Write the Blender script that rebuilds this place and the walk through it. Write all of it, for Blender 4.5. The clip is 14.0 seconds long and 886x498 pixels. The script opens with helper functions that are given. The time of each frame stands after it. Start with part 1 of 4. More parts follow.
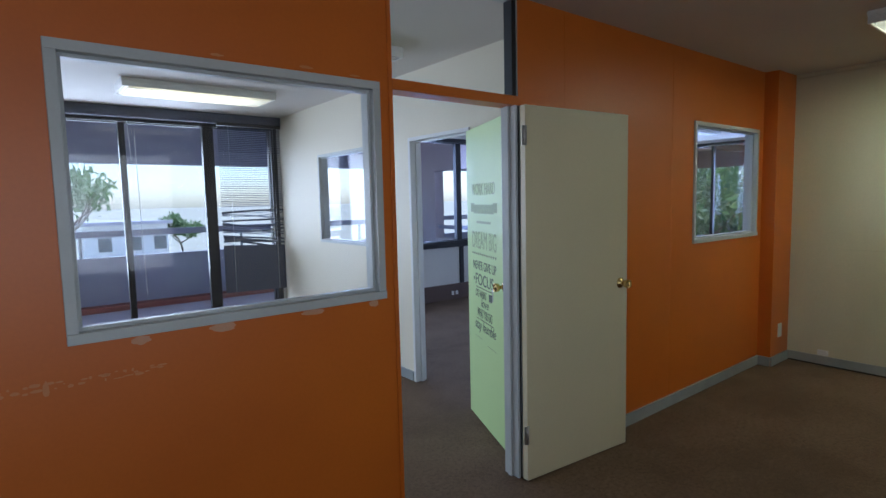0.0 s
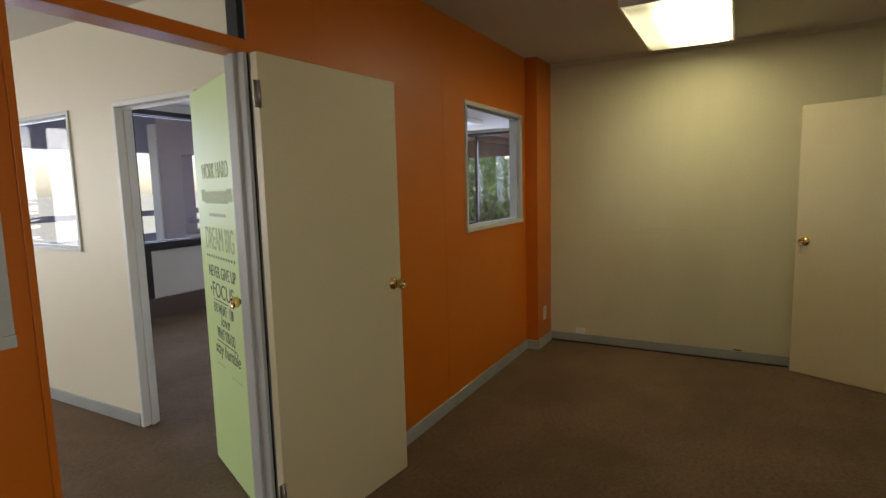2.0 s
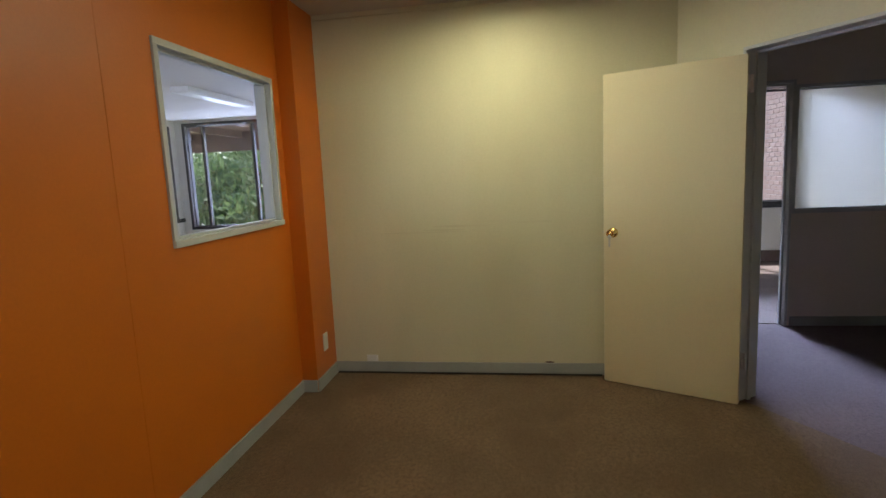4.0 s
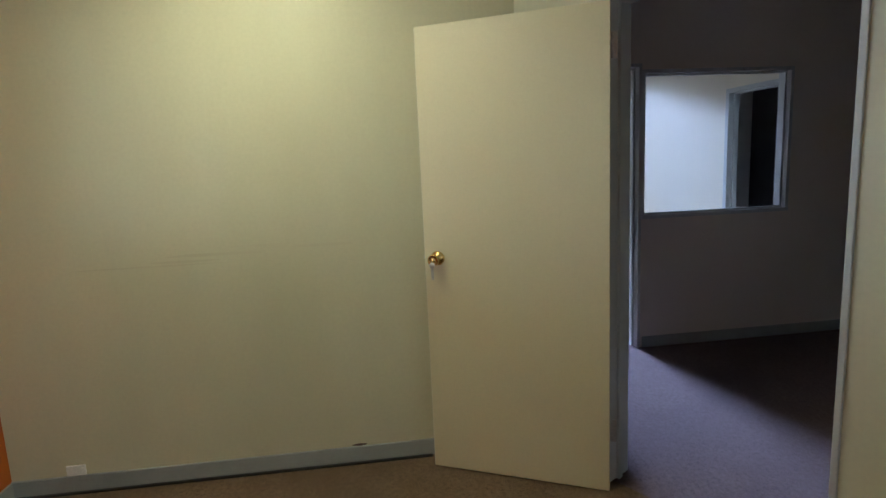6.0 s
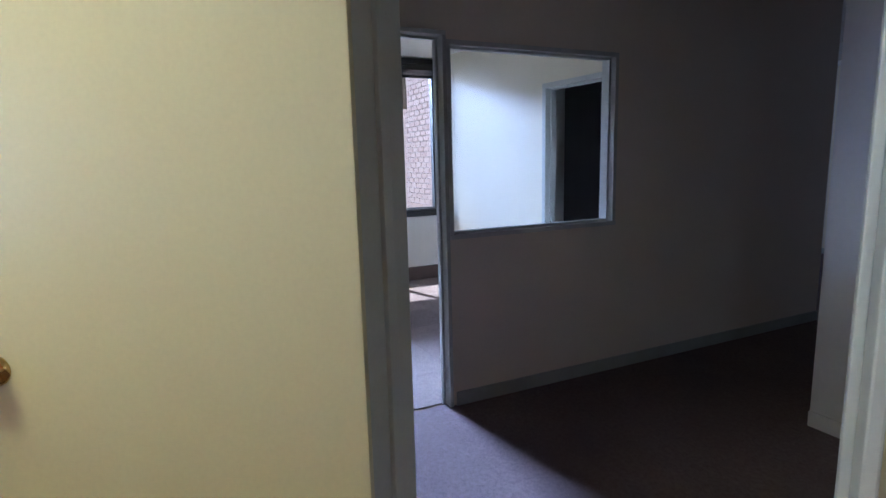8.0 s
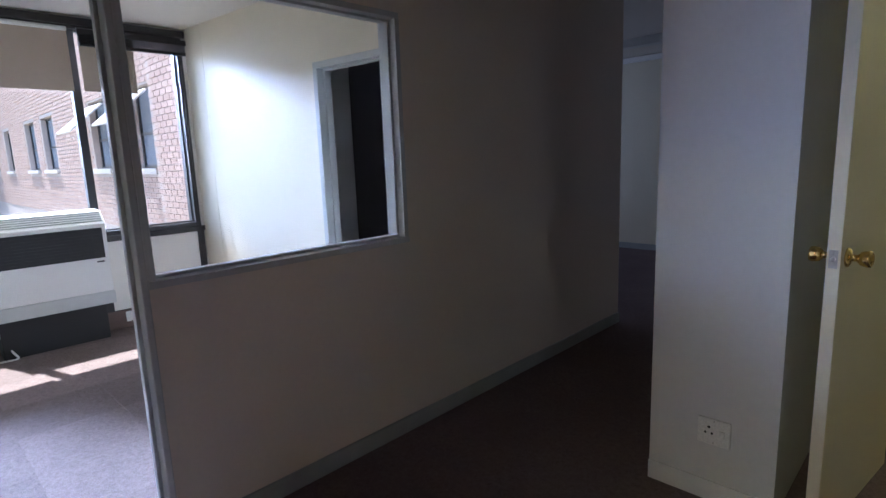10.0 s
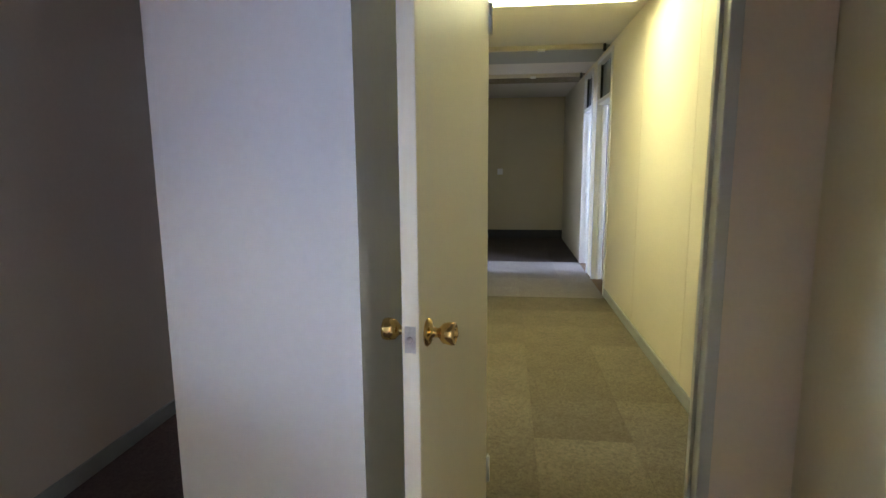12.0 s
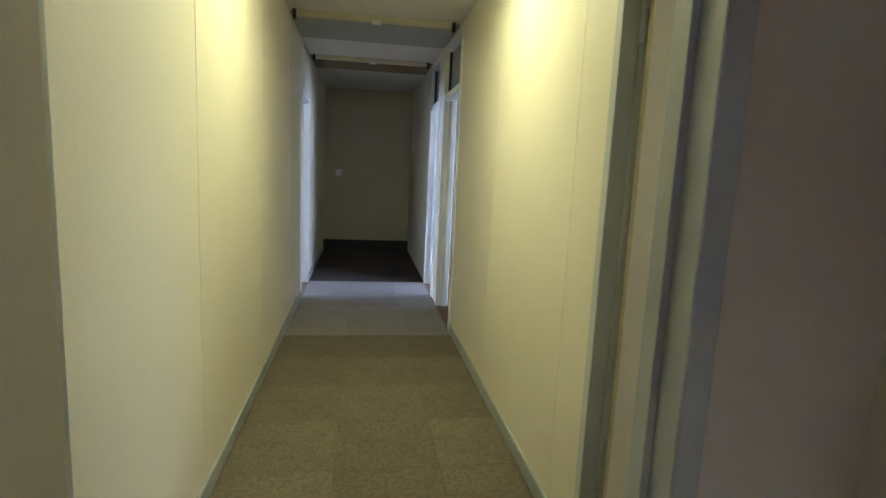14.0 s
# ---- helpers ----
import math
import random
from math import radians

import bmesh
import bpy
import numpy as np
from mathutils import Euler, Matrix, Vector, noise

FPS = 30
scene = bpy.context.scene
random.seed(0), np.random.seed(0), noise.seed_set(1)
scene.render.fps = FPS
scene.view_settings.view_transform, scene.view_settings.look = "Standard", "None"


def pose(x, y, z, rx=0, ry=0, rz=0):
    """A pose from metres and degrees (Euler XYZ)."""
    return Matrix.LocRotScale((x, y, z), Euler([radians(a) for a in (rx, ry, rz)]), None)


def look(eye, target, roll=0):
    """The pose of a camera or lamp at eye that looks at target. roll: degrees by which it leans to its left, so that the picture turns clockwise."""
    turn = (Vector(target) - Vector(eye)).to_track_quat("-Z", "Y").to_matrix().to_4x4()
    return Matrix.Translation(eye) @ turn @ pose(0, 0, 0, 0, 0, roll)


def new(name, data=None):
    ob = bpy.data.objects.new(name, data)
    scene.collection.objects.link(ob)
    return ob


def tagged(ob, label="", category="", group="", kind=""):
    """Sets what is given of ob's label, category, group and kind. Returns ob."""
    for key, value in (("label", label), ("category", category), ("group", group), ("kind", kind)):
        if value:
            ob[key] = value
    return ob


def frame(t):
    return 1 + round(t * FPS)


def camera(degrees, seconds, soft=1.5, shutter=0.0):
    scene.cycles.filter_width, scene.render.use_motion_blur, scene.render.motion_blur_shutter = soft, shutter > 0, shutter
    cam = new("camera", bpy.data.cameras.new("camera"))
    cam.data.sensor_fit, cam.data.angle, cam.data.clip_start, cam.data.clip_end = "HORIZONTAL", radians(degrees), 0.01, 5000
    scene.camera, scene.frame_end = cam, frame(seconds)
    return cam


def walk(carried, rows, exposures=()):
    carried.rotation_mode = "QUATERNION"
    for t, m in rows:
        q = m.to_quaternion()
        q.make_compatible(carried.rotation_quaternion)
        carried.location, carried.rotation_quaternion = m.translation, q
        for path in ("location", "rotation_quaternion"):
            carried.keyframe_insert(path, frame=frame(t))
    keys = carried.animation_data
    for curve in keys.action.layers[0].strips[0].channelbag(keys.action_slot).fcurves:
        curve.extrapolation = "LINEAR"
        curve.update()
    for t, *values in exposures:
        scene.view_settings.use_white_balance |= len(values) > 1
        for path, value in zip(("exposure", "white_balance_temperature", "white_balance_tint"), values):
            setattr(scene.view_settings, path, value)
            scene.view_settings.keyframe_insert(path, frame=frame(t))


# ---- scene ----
cam = camera(78.9, 14.0)
PATH = [
    (0, (0.931, 0.497, 1.554), (2.158, 2.066, 1.374), -1.3),
    (0.5, (1.074, 0.543, 1.555), (2.311, 2.103, 1.368), -1.6),
    (1, (1.193, 0.621, 1.541), (2.527, 2.098, 1.343), -2.0),
    (1.5, (1.338, 0.76, 1.534), (2.905, 1.983, 1.32), -2.0),
    (2, (1.517, 0.856, 1.522), (3.258, 1.812, 1.286), -1.5),
    (2.5, (1.814, 0.924, 1.516), (3.634, 1.717, 1.271), -1.8),
    (3, (2.119, 0.963, 1.496), (3.997, 1.599, 1.235), -2.3),
    (3.5, (2.439, 1.017, 1.485), (4.37, 1.462, 1.214), -2.8),
    (3.7, (2.551, 1.005, 1.471), (4.495, 1.387, 1.198), -2.7),
    (5.8, (3.852, 0.724, 1.435), (5.823, 0.556, 1.14), -3.0),
    (6, (3.958, 0.681, 1.438), (5.92, 0.432, 1.137), -2.6),
    (6.5, (4.251, 0.558, 1.42), (6.151, 0.015, 1.114), -2.3),
    (7, (4.54, 0.408, 1.424), (6.348, -0.381, 1.093), -1.3),
    (9.3, (5.536, -0.483, 1.415), (7.3, -1.372, 1.103), -1.6),
    (9.5, (5.603, -0.545, 1.407), (7.312, -1.536, 1.091), -1.9),
    (10, (5.742, -0.704, 1.402), (7.119, -2.113, 1.061), -2.1),
    (10.5, (5.83, -0.905, 1.404), (6.892, -2.561, 1.041), -2.1),
    (11, (5.855, -1.143, 1.421), (6.628, -2.951, 1.057), -1.0),
    (11.5, (5.869, -1.417, 1.413), (6.339, -3.335, 1.095), 0.2),
    (12, (5.824, -1.678, 1.405), (6.057, -3.64, 1.095), -0.4),
    (12.5, (5.708, -1.997, 1.392), (5.809, -3.972, 1.092), -0.2),
    (13, (5.665, -2.275, 1.381), (5.542, -4.249, 1.082), 1.0),
    (13.5, (5.636, -2.615, 1.401), (5.36, -4.573, 1.101), 1.6),
    (14, (5.57, -2.946, 1.42), (5.267, -4.9, 1.123), 2.7),
]
EXPOSURES = [(0, 0.75, 4900, 10), (1, 0.8, 5300, 10), (2, 0.75, 6600, 12), (3, 0.9, 7300, 12), (3.5, 1.2, 6500, 12), (6, 1.25, 5300, 10), (7.2, 1.5, 5050, 10),
             (9.5, 2.08, 5400, 11), (10.5, 2.3, 5800, 12), (11.3, 3.03, 6300, 12), (12.2, 3.03, 5900, 11), (13, 2.4, 6300, 11), (14, 2.6, 5500, 10)]
walk(cam, [(t, look(eye, target, roll)) for t, eye, target, roll in PATH], EXPOSURES)

# ---- world and light ----
SUN_DIR = Vector((0.42, 0.13, 0.90)).normalized()
world = bpy.data.worlds.new("world")
scene.world = world
world.use_nodes = True
wn = world.node_tree.nodes
sky = wn.new("ShaderNodeTexSky")
sky.sky_type = "NISHITA"
sky.sun_disc = False
sky.sun_elevation = math.asin(SUN_DIR.z)
sky.sun_rotation = math.atan2(SUN_DIR.x, SUN_DIR.y)
sky.air_density, sky.dust_density = 1.0, 1.2
world.node_tree.links.new(sky.outputs[0], wn["Background"].inputs[0])
wn["Background"].inputs[1].default_value = 0.15

sun_lamp = bpy.data.lights.new("sun", "SUN")
sun_lamp.energy, sun_lamp.angle, sun_lamp.color = 3.3, radians(0.5), (1.0, 0.95, 0.87)
sun_ob = new("sun", sun_lamp)
sun_ob.matrix_world = look(SUN_DIR * 30, (0, 0, 0))


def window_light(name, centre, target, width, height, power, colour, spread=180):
    """An area lamp that stands in for light entering by a window."""
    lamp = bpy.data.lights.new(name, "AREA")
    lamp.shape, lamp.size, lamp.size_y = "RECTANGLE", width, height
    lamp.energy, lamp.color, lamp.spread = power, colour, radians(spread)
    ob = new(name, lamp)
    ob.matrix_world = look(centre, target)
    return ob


SKY_BLUE = (0.62, 0.72, 1.0)
window_light("window_light_north_b", (0.7, 8.0, 1.5), (0.7, 0, 0.9), 5.0, 1.6, 110, (0.93, 0.93, 0.93))
window_light("window_light_north_c", (5.2, 7.9, 1.7), (5.2, 0, 1.3), 3.0, 1.5, 60, SKY_BLUE)
window_light("window_light_east_c", (12.2, 4.9, 1.6), (0, 4.9, 1.3), 4.0, 1.6, 60, SKY_BLUE)
# Added beams from far outside stand in for sky and sunlit walls opposite.
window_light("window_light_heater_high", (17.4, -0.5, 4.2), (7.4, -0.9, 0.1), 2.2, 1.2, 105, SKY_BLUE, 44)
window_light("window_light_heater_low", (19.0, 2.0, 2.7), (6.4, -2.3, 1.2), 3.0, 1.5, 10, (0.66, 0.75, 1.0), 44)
window_light("window_light_passage", (11.5, -6.3, 1.6), (7, -6.6, 1.0), 2.2, 1.3, 4.5, SKY_BLUE)
window_light("window_light_side", (11.5, -9.7, 1.6), (6, -9.2, -0.4), 2.3, 1.3, 75, SKY_BLUE)
window_light("window_light_west_side", (2.2, -8.5, 1.6), (6, -8.6, -0.4), 2.0, 1.3, 28, SKY_BLUE)
# Added lamp, source unseen: brightens the open leaf of door_7.
window_light("added_light_west_room", (2.2, -3.4, 1.6), (4.6, -4.2, 0.9), 1.4, 1.2, 4, (0.95, 0.93, 0.86))
# Added fill light for the orange room, behind a made-up window.
window_light("added_light_south", (0.6, -1.5, 1.5), (0.9, 3, 0.9), 3.2, 1.2, 20, (1.0, 0.92, 0.8))


# ---- materials ----
def nodes_of(name):
    mat = bpy.data.materials.new(name)
    mat.use_nodes = True
    nt = mat.node_tree
    return mat, nt, nt.nodes["Principled BSDF"]


def node(nt, kind, **inputs):
    n = nt.nodes.new(kind)
    for key, value in inputs.items():
        n.inputs[key].default_value = value
    return n


def mixed(nt, fac, a, b):
    m = nt.nodes.new("ShaderNodeMix")
    m.data_type = "RGBA"
    for socket, value in ((m.inputs[0], fac), (m.inputs[6], a), (m.inputs[7], b)):
        if hasattr(value, "is_linked"):
            nt.links.new(value, socket)
        else:
            socket.default_value = value if isinstance(value, float) else (*value, 1)
    return m.outputs[2]


def ramp(nt, source, lo, hi):
    r = nt.nodes.new("ShaderNodeMapRange")
    r.inputs[1].default_value, r.inputs[2].default_value = lo, hi
    nt.links.new(source, r.inputs[0])
    return r.outputs[0]


def noise_of(nt, scale, detail=4.0, stretch=(1, 1, 1), rough=0.55):
    tc = nt.nodes.new("ShaderNodeTexCoord")
    mp = nt.nodes.new("ShaderNodeMapping")
    mp.inputs["Scale"].default_value = stretch
    n = node(nt, "ShaderNodeTexNoise", Scale=scale, Detail=detail, Roughness=rough)
    nt.links.new(tc.outputs["Object"], mp.inputs[0])
    nt.links.new(mp.outputs[0], n.inputs["Vector"])
    return n.outputs[0]


def bump(nt, bsdf, height, strength, distance):
    b = node(nt, "ShaderNodeBump", Strength=strength, Distance=distance)
    nt.links.new(height, b.inputs["Height"])
    nt.links.new(b.outputs[0], bsdf.inputs["Normal"])


def paint(name, base, dark, rough=0.55, grain=60.0, blotch=1.3, depth=0.0015, stretch=(1, 1, 1), spread=0.7):
    """Wall paint or enamel: a base colour with soft stains, fine grain and slight relief."""
    mat, nt, bsdf = nodes_of(name)
    big = ramp(nt, noise_of(nt, blotch, 6.0, stretch), 0.35, 0.75)
    fine = noise_of(nt, grain, 3.0)
    scaled = nt.nodes.new("ShaderNodeMath")
    scaled.operation = "MULTIPLY"
    scaled.inputs[1].default_value = spread
    nt.links.new(big, scaled.inputs[0])
    c = mixed(nt, scaled.outputs[0], base, dark)
    c2 = mixed(nt, ramp(nt, fine, 0.35, 3.2), c, tuple(0.8 * v for v in dark))
    nt.links.new(c2, bsdf.inputs["Base Color"])
    bsdf.inputs["Roughness"].default_value = rough
    bump(nt, bsdf, fine, 0.14, depth)
    return mat


def plain(name, colour, rough=0.5, metal=0.0, grain=120.0):
    mat, nt, bsdf = nodes_of(name)
    n = noise_of(nt, grain, 3.0)
    c = mixed(nt, ramp(nt, n, 0.35, 0.9), colour, tuple(0.72 * v for v in colour))
    nt.links.new(c, bsdf.inputs["Base Color"])
    bsdf.inputs["Roughness"].default_value = rough
    bsdf.inputs["Metallic"].default_value = metal
    bump(nt, bsdf, n, 0.1, 0.0006)
    return mat


def carpet(name, base, dark, random_amount=0.0):
    mat, nt, bsdf = nodes_of(name)
    pile = noise_of(nt, 260.0, 3.0)
    wear = ramp(nt, noise_of(nt, 1.6, 8.0, rough=0.62), 0.36, 0.64)
    speck = ramp(nt, noise_of(nt, 45.0, 5.0, rough=0.7), 0.3, 0.75)
    c = mixed(nt, wear, base, dark)
    c = mixed(nt, speck, c, tuple(0.62 * v for v in dark))
    c = mixed(nt, ramp(nt, pile, 0.45, 0.95), c, tuple(min(1, 1.45 * v) for v in base))
    if random_amount:
        info = nt.nodes.new("ShaderNodeObjectInfo")
        hsv = nt.nodes.new("ShaderNodeHueSaturation")
        val = nt.nodes.new("ShaderNodeMapRange")
        val.inputs[3].default_value, val.inputs[4].default_value = 1 - random_amount, 1 + random_amount
        nt.links.new(info.outputs["Random"], val.inputs[0])
        nt.links.new(val.outputs[0], hsv.inputs["Value"])
        nt.links.new(c, hsv.inputs["Color"])
        c = hsv.outputs[0]
    nt.links.new(c, bsdf.inputs["Base Color"])
    bsdf.inputs["Roughness"].default_value = 0.95
    bsdf.inputs["Specular IOR Level"].default_value = 0.15
    bump(nt, bsdf, pile, 0.5, 0.004)
    return mat


def glass_pane(name, tint=(1, 1, 1)):
    """Thin clear pane: passes light, with a little gloss that grows at grazing angles."""
    mat, nt, bsdf = nodes_of(name)
    out = nt.nodes["Material Output"]
    nt.nodes.remove(bsdf)
    clear = node(nt, "ShaderNodeBsdfTransparent", Color=(*tint, 1))
    gloss = node(nt, "ShaderNodeBsdfGlossy", Roughness=0.02)
    facing = node(nt, "ShaderNodeLayerWeight", Blend=0.25)
    rise = nt.nodes.new("ShaderNodeMapRange")
    rise.inputs[1].default_value, rise.inputs[3].default_value, rise.inputs[4].default_value = 0.2, 0.025, 0.3
    nt.links.new(facing.outputs["Facing"], rise.inputs[0])
    mix = nt.nodes.new("ShaderNodeMixShader")
    nt.links.new(rise.outputs[0], mix.inputs[0])
    nt.links.new(clear.outputs[0], mix.inputs[1])
    nt.links.new(gloss.outputs[0], mix.inputs[2])
    nt.links.new(mix.outputs[0], out.inputs[0])
    return mat


def glow(name, colour, strength, tube_at=None, width=0.2, least=0.25):
    """A lit diffuser; tube_at: where the tube lies behind it across the fitting."""
    mat, nt, bsdf = nodes_of(name)
    bsdf.inputs["Base Color"].default_value = (0.85, 0.85, 0.8, 1)
    bsdf.inputs["Emission Color"].default_value = (*colour, 1)
    bsdf.inputs["Emission Strength"].default_value = strength
    if tube_at is not None:
        tc = nt.nodes.new("ShaderNodeTexCoord")
        xyz = nt.nodes.new("ShaderNodeSeparateXYZ")
        off = nt.nodes.new("ShaderNodeMath")
        off.operation = "SUBTRACT"
        off.inputs[1].default_value = tube_at
        size = nt.nodes.new("ShaderNodeMath")
        size.operation = "ABSOLUTE"
        fall = nt.nodes.new("ShaderNodeMapRange")
        fall.interpolation_type = "SMOOTHSTEP"
        fall.inputs[2].default_value, fall.inputs[3].default_value, fall.inputs[4].default_value = width, strength, strength * least
        nt.links.new(tc.outputs["Object"], xyz.inputs[0])
        nt.links.new(xyz.outputs[1], off.inputs[0])
        nt.links.new(off.outputs[0], size.inputs[0])
        nt.links.new(size.outputs[0], fall.inputs[0])
        along_tube = nt.nodes.new("ShaderNodeMath")
        along_tube.operation = "ABSOLUTE"
        ends = nt.nodes.new("ShaderNodeMapRange")
        ends.interpolation_type = "SMOOTHSTEP"
        ends.inputs[1].default_value, ends.inputs[2].default_value, ends.inputs[3].default_value, ends.inputs[4].default_value = 0.3, 0.62, 1.0, 0.35
        both = nt.nodes.new("ShaderNodeMath")
        both.operation = "MULTIPLY"
        nt.links.new(xyz.outputs[0], along_tube.inputs[0])
        nt.links.new(along_tube.outputs[0], ends.inputs[0])
        nt.links.new(fall.outputs[0], both.inputs[0])
        nt.links.new(ends.outputs[0], both.inputs[1])
        nt.links.new(both.outputs[0], bsdf.inputs["Emission Strength"])
    return mat


ORANGE = paint("orange_paint", (0.60, 0.152, 0.004), (0.46, 0.106, 0.004), 0.42, 70, 0.9)
CREAM = paint("cream_paint", (0.67, 0.635, 0.45), (0.53, 0.50, 0.33), 0.5, 60, 1.1, stretch=(1, 1, 0.35))
IVORY = paint("ivory_board", (0.74, 0.69, 0.55), (0.68, 0.62, 0.48), 0.5, 50, 0.8)
PURPLE_BOARD = paint("beige_board", (0.74, 0.67, 0.58), (0.67, 0.60, 0.51), 0.55, 50, 0.8)
CEILING = paint("ceiling_paint", (0.66, 0.63, 0.58), (0.58, 0.55, 0.5), 0.8, 90, 0.7)
# Darker, warmer tone than CEILING, for the orange room only.
CEILING_DARKER = paint("darker_ceiling_paint", (0.56, 0.52, 0.45), (0.49, 0.45, 0.38), 0.8, 90, 0.7)
DOOR = paint("door_enamel", (0.69, 0.62, 0.41), (0.62, 0.55, 0.35), 0.4, 90, 0.9)
# Green cast of reflected light is put into this enamel colour.
GREEN_CAST_DOOR = paint("green_cast_enamel", (0.58, 0.74, 0.33), (0.50, 0.66, 0.28), 0.4, 90, 0.9)
TAN = paint("tan_wall_paint", (0.52, 0.46, 0.29), (0.46, 0.40, 0.25), 0.6)
# Near-black tone: the gloom of the unlit room is put into its walls.
UNLIT_ROOM = paint("unlit_room_tone", (0.10, 0.095, 0.10), (0.07, 0.065, 0.07), 0.7)
GREY_FRAME = paint("grey_frame_paint", (0.54, 0.56, 0.55), (0.43, 0.45, 0.44), 0.4, 120, 3.0)
WHITE_FRAME = paint("white_frame_paint", (0.75, 0.75, 0.75), (0.66, 0.66, 0.66), 0.4, 120, 3.0)
SKIRT = paint("grey_skirting_paint", (0.36, 0.38, 0.37), (0.25, 0.26, 0.25), 0.5, 90, 3.5)
DARK_FRAME = plain("dark_bronze_frame", (0.03, 0.027, 0.028), 0.45, 0.3)
BLACK = plain("black", (0.012, 0.012, 0.012), 0.6)
BRASS = plain("polished_brass", (0.78, 0.56, 0.22), 0.18, 1.0)
STEEL = plain("worn_steel", (0.55, 0.54, 0.52), 0.35, 1.0)
WHITE = plain("white_plastic", (0.8, 0.8, 0.78), 0.35)
SPANDREL = paint("white_spandrel", (0.75, 0.73, 0.68), (0.66, 0.64, 0.58), 0.45)
GLASS = glass_pane("clear_glass")
FLOOR = carpet("brown_carpet", (0.225, 0.155, 0.10), (0.13, 0.088, 0.057))
# Lobby carpet with the mauve tint of daylight put into its colour.
DAYLIT_CARPET = carpet("daylight_mauve_carpet", (0.20, 0.15, 0.15), (0.145, 0.108, 0.11))
TILE = carpet("carpet_tile", (0.19, 0.163, 0.116), (0.115, 0.098, 0.068), 0.13)
MAUVE_TILE = carpet("mauve_carpet_tile", (0.25, 0.20, 0.185), (0.19, 0.15, 0.14), 0.14)
# Shade of the corridor's far end is put into this tile colour.
UNLIT_TILE = carpet("unlit_carpet_tile", (0.075, 0.06, 0.055), (0.05, 0.04, 0.036), 0.12)
# Grey tiles, made paler for the daylight falling from the side doors.
GREY_DAYLIT_TILE = carpet("grey_daylit_carpet_tile", (0.29, 0.265, 0.25), (0.22, 0.20, 0.19), 0.1)
CONCRETE = paint("concrete", (0.34, 0.34, 0.40), (0.26, 0.26, 0.31), 0.85, 25, 0.6)
PAVER = paint("balcony_paver", (0.55, 0.48, 0.47), (0.45, 0.39, 0.39), 0.8, 25, 0.8)
BRICKRED = paint("red_brick_edge", (0.30, 0.11, 0.08), (0.22, 0.08, 0.06), 0.8, 40, 2)
LAMP_A = glow("lamp_diffuser_warm", (1.0, 0.91, 0.52), 9.2, -0.12, 0.3, 0.08)
LAMP_B = glow("lamp_tube_warm", (1.0, 0.82, 0.42), 0.95, 0.0, 0.15, 0.6)
LAMP_C = glow("lamp_corridor", (1.0, 0.92, 0.46), 3.6, 0.0, 0.3, 0.5)


# ---- builders ----
def box(bm, x0, x1, y0, y1, z0, z1, bevel=0.0):
    made = bmesh.ops.create_cube(bm, size=1)
    bmesh.ops.transform(bm, verts=made["verts"], matrix=Matrix.Translation(((x0 + x1) / 2, (y0 + y1) / 2, (z0 + z1) / 2))
                        @ Matrix.Diagonal((abs(x1 - x0), abs(y1 - y0), abs(z1 - z0), 1)))
    if bevel:
        edges = list({e for v in made["verts"] for e in v.link_edges})
        bmesh.ops.bevel(bm, geom=edges, offset=bevel, segments=2, affect="EDGES", profile=0.5)


def lathe(bm, profile, m, steps=20):
    """Turn (radius, height) pairs round the local z axis."""
    rings = []
    for r, h in profile:
        rings.append([bm.verts.new(m @ Vector((r * math.cos(a), r * math.sin(a), h)))
                      for a in (2 * math.pi * k / steps for k in range(steps))])
    for a, b in zip(rings, rings[1:]):
        for k in range(steps):
            f = bm.faces.new((a[k], a[(k + 1) % steps], b[(k + 1) % steps], b[k]))
            f.smooth = True
    bm.faces.new(list(reversed(rings[0])))
    bm.faces.new(rings[-1])


def tube(bm, points, radius, steps=8):
    """A round bar along points."""
    rings = []
    for k, p in enumerate(points):
        p = Vector(p)
        ahead = (Vector(points[min(k + 1, len(points) - 1)]) - Vector(points[max(k - 1, 0)])).normalized()
        q = ahead.to_track_quat("Z", "Y")
        rings.append([bm.verts.new(p + q @ Vector((radius * math.cos(a), radius * math.sin(a), 0)))
                      for a in (2 * math.pi * i / steps for i in range(steps))])
    for a, b in zip(rings, rings[1:]):
        for k in range(steps):
            bm.faces.new((a[k], a[(k + 1) % steps], b[(k + 1) % steps], b[k])).smooth = True
    bm.faces.new(list(reversed(rings[0])))
    bm.faces.new(rings[-1])


def mesh_of(name, bm, *mats):
    bmesh.ops.recalc_face_normals(bm, faces=bm.faces)
    me = bpy.data.meshes.new(name)
    bm.to_mesh(me)
    bm.free()
    for m in mats:
        me.materials.append(m)
    return me


def part(name, bm, material, parent, label=""):
    ob = new(name, mesh_of(name, bm, material))
    ob.parent = parent
    return tagged(ob, label)


def box_part(name, dims, material, parent, label="", bevel=0.002):
    bm = bmesh.new()
    box(bm, *dims, bevel=bevel)
    return part(name, bm, material, parent, label)


def thing(name, m, label, category, group="", kind=""):
    ob = new(name)
    ob.empty_display_size = 0.1
    ob.matrix_world = m
    return tagged(ob, label, category, group, kind)


def solid(name, dims, material, label, category, kind="structure", bevel=0.0, group=""):
    bm = bmesh.new()
    box(bm, *dims, bevel=bevel)
    return tagged(new(name, mesh_of(name, bm, material)), label, category, group, kind)


def along(p0, p1):
    """A frame whose x runs from p0 to p1 on the floor and whose y points to the left of it."""
    a = math.atan2(p1[1] - p0[1], p1[0] - p0[0])
    return Matrix.Translation((p0[0], p0[1], 0)) @ Matrix.Rotation(a, 4, "Z")


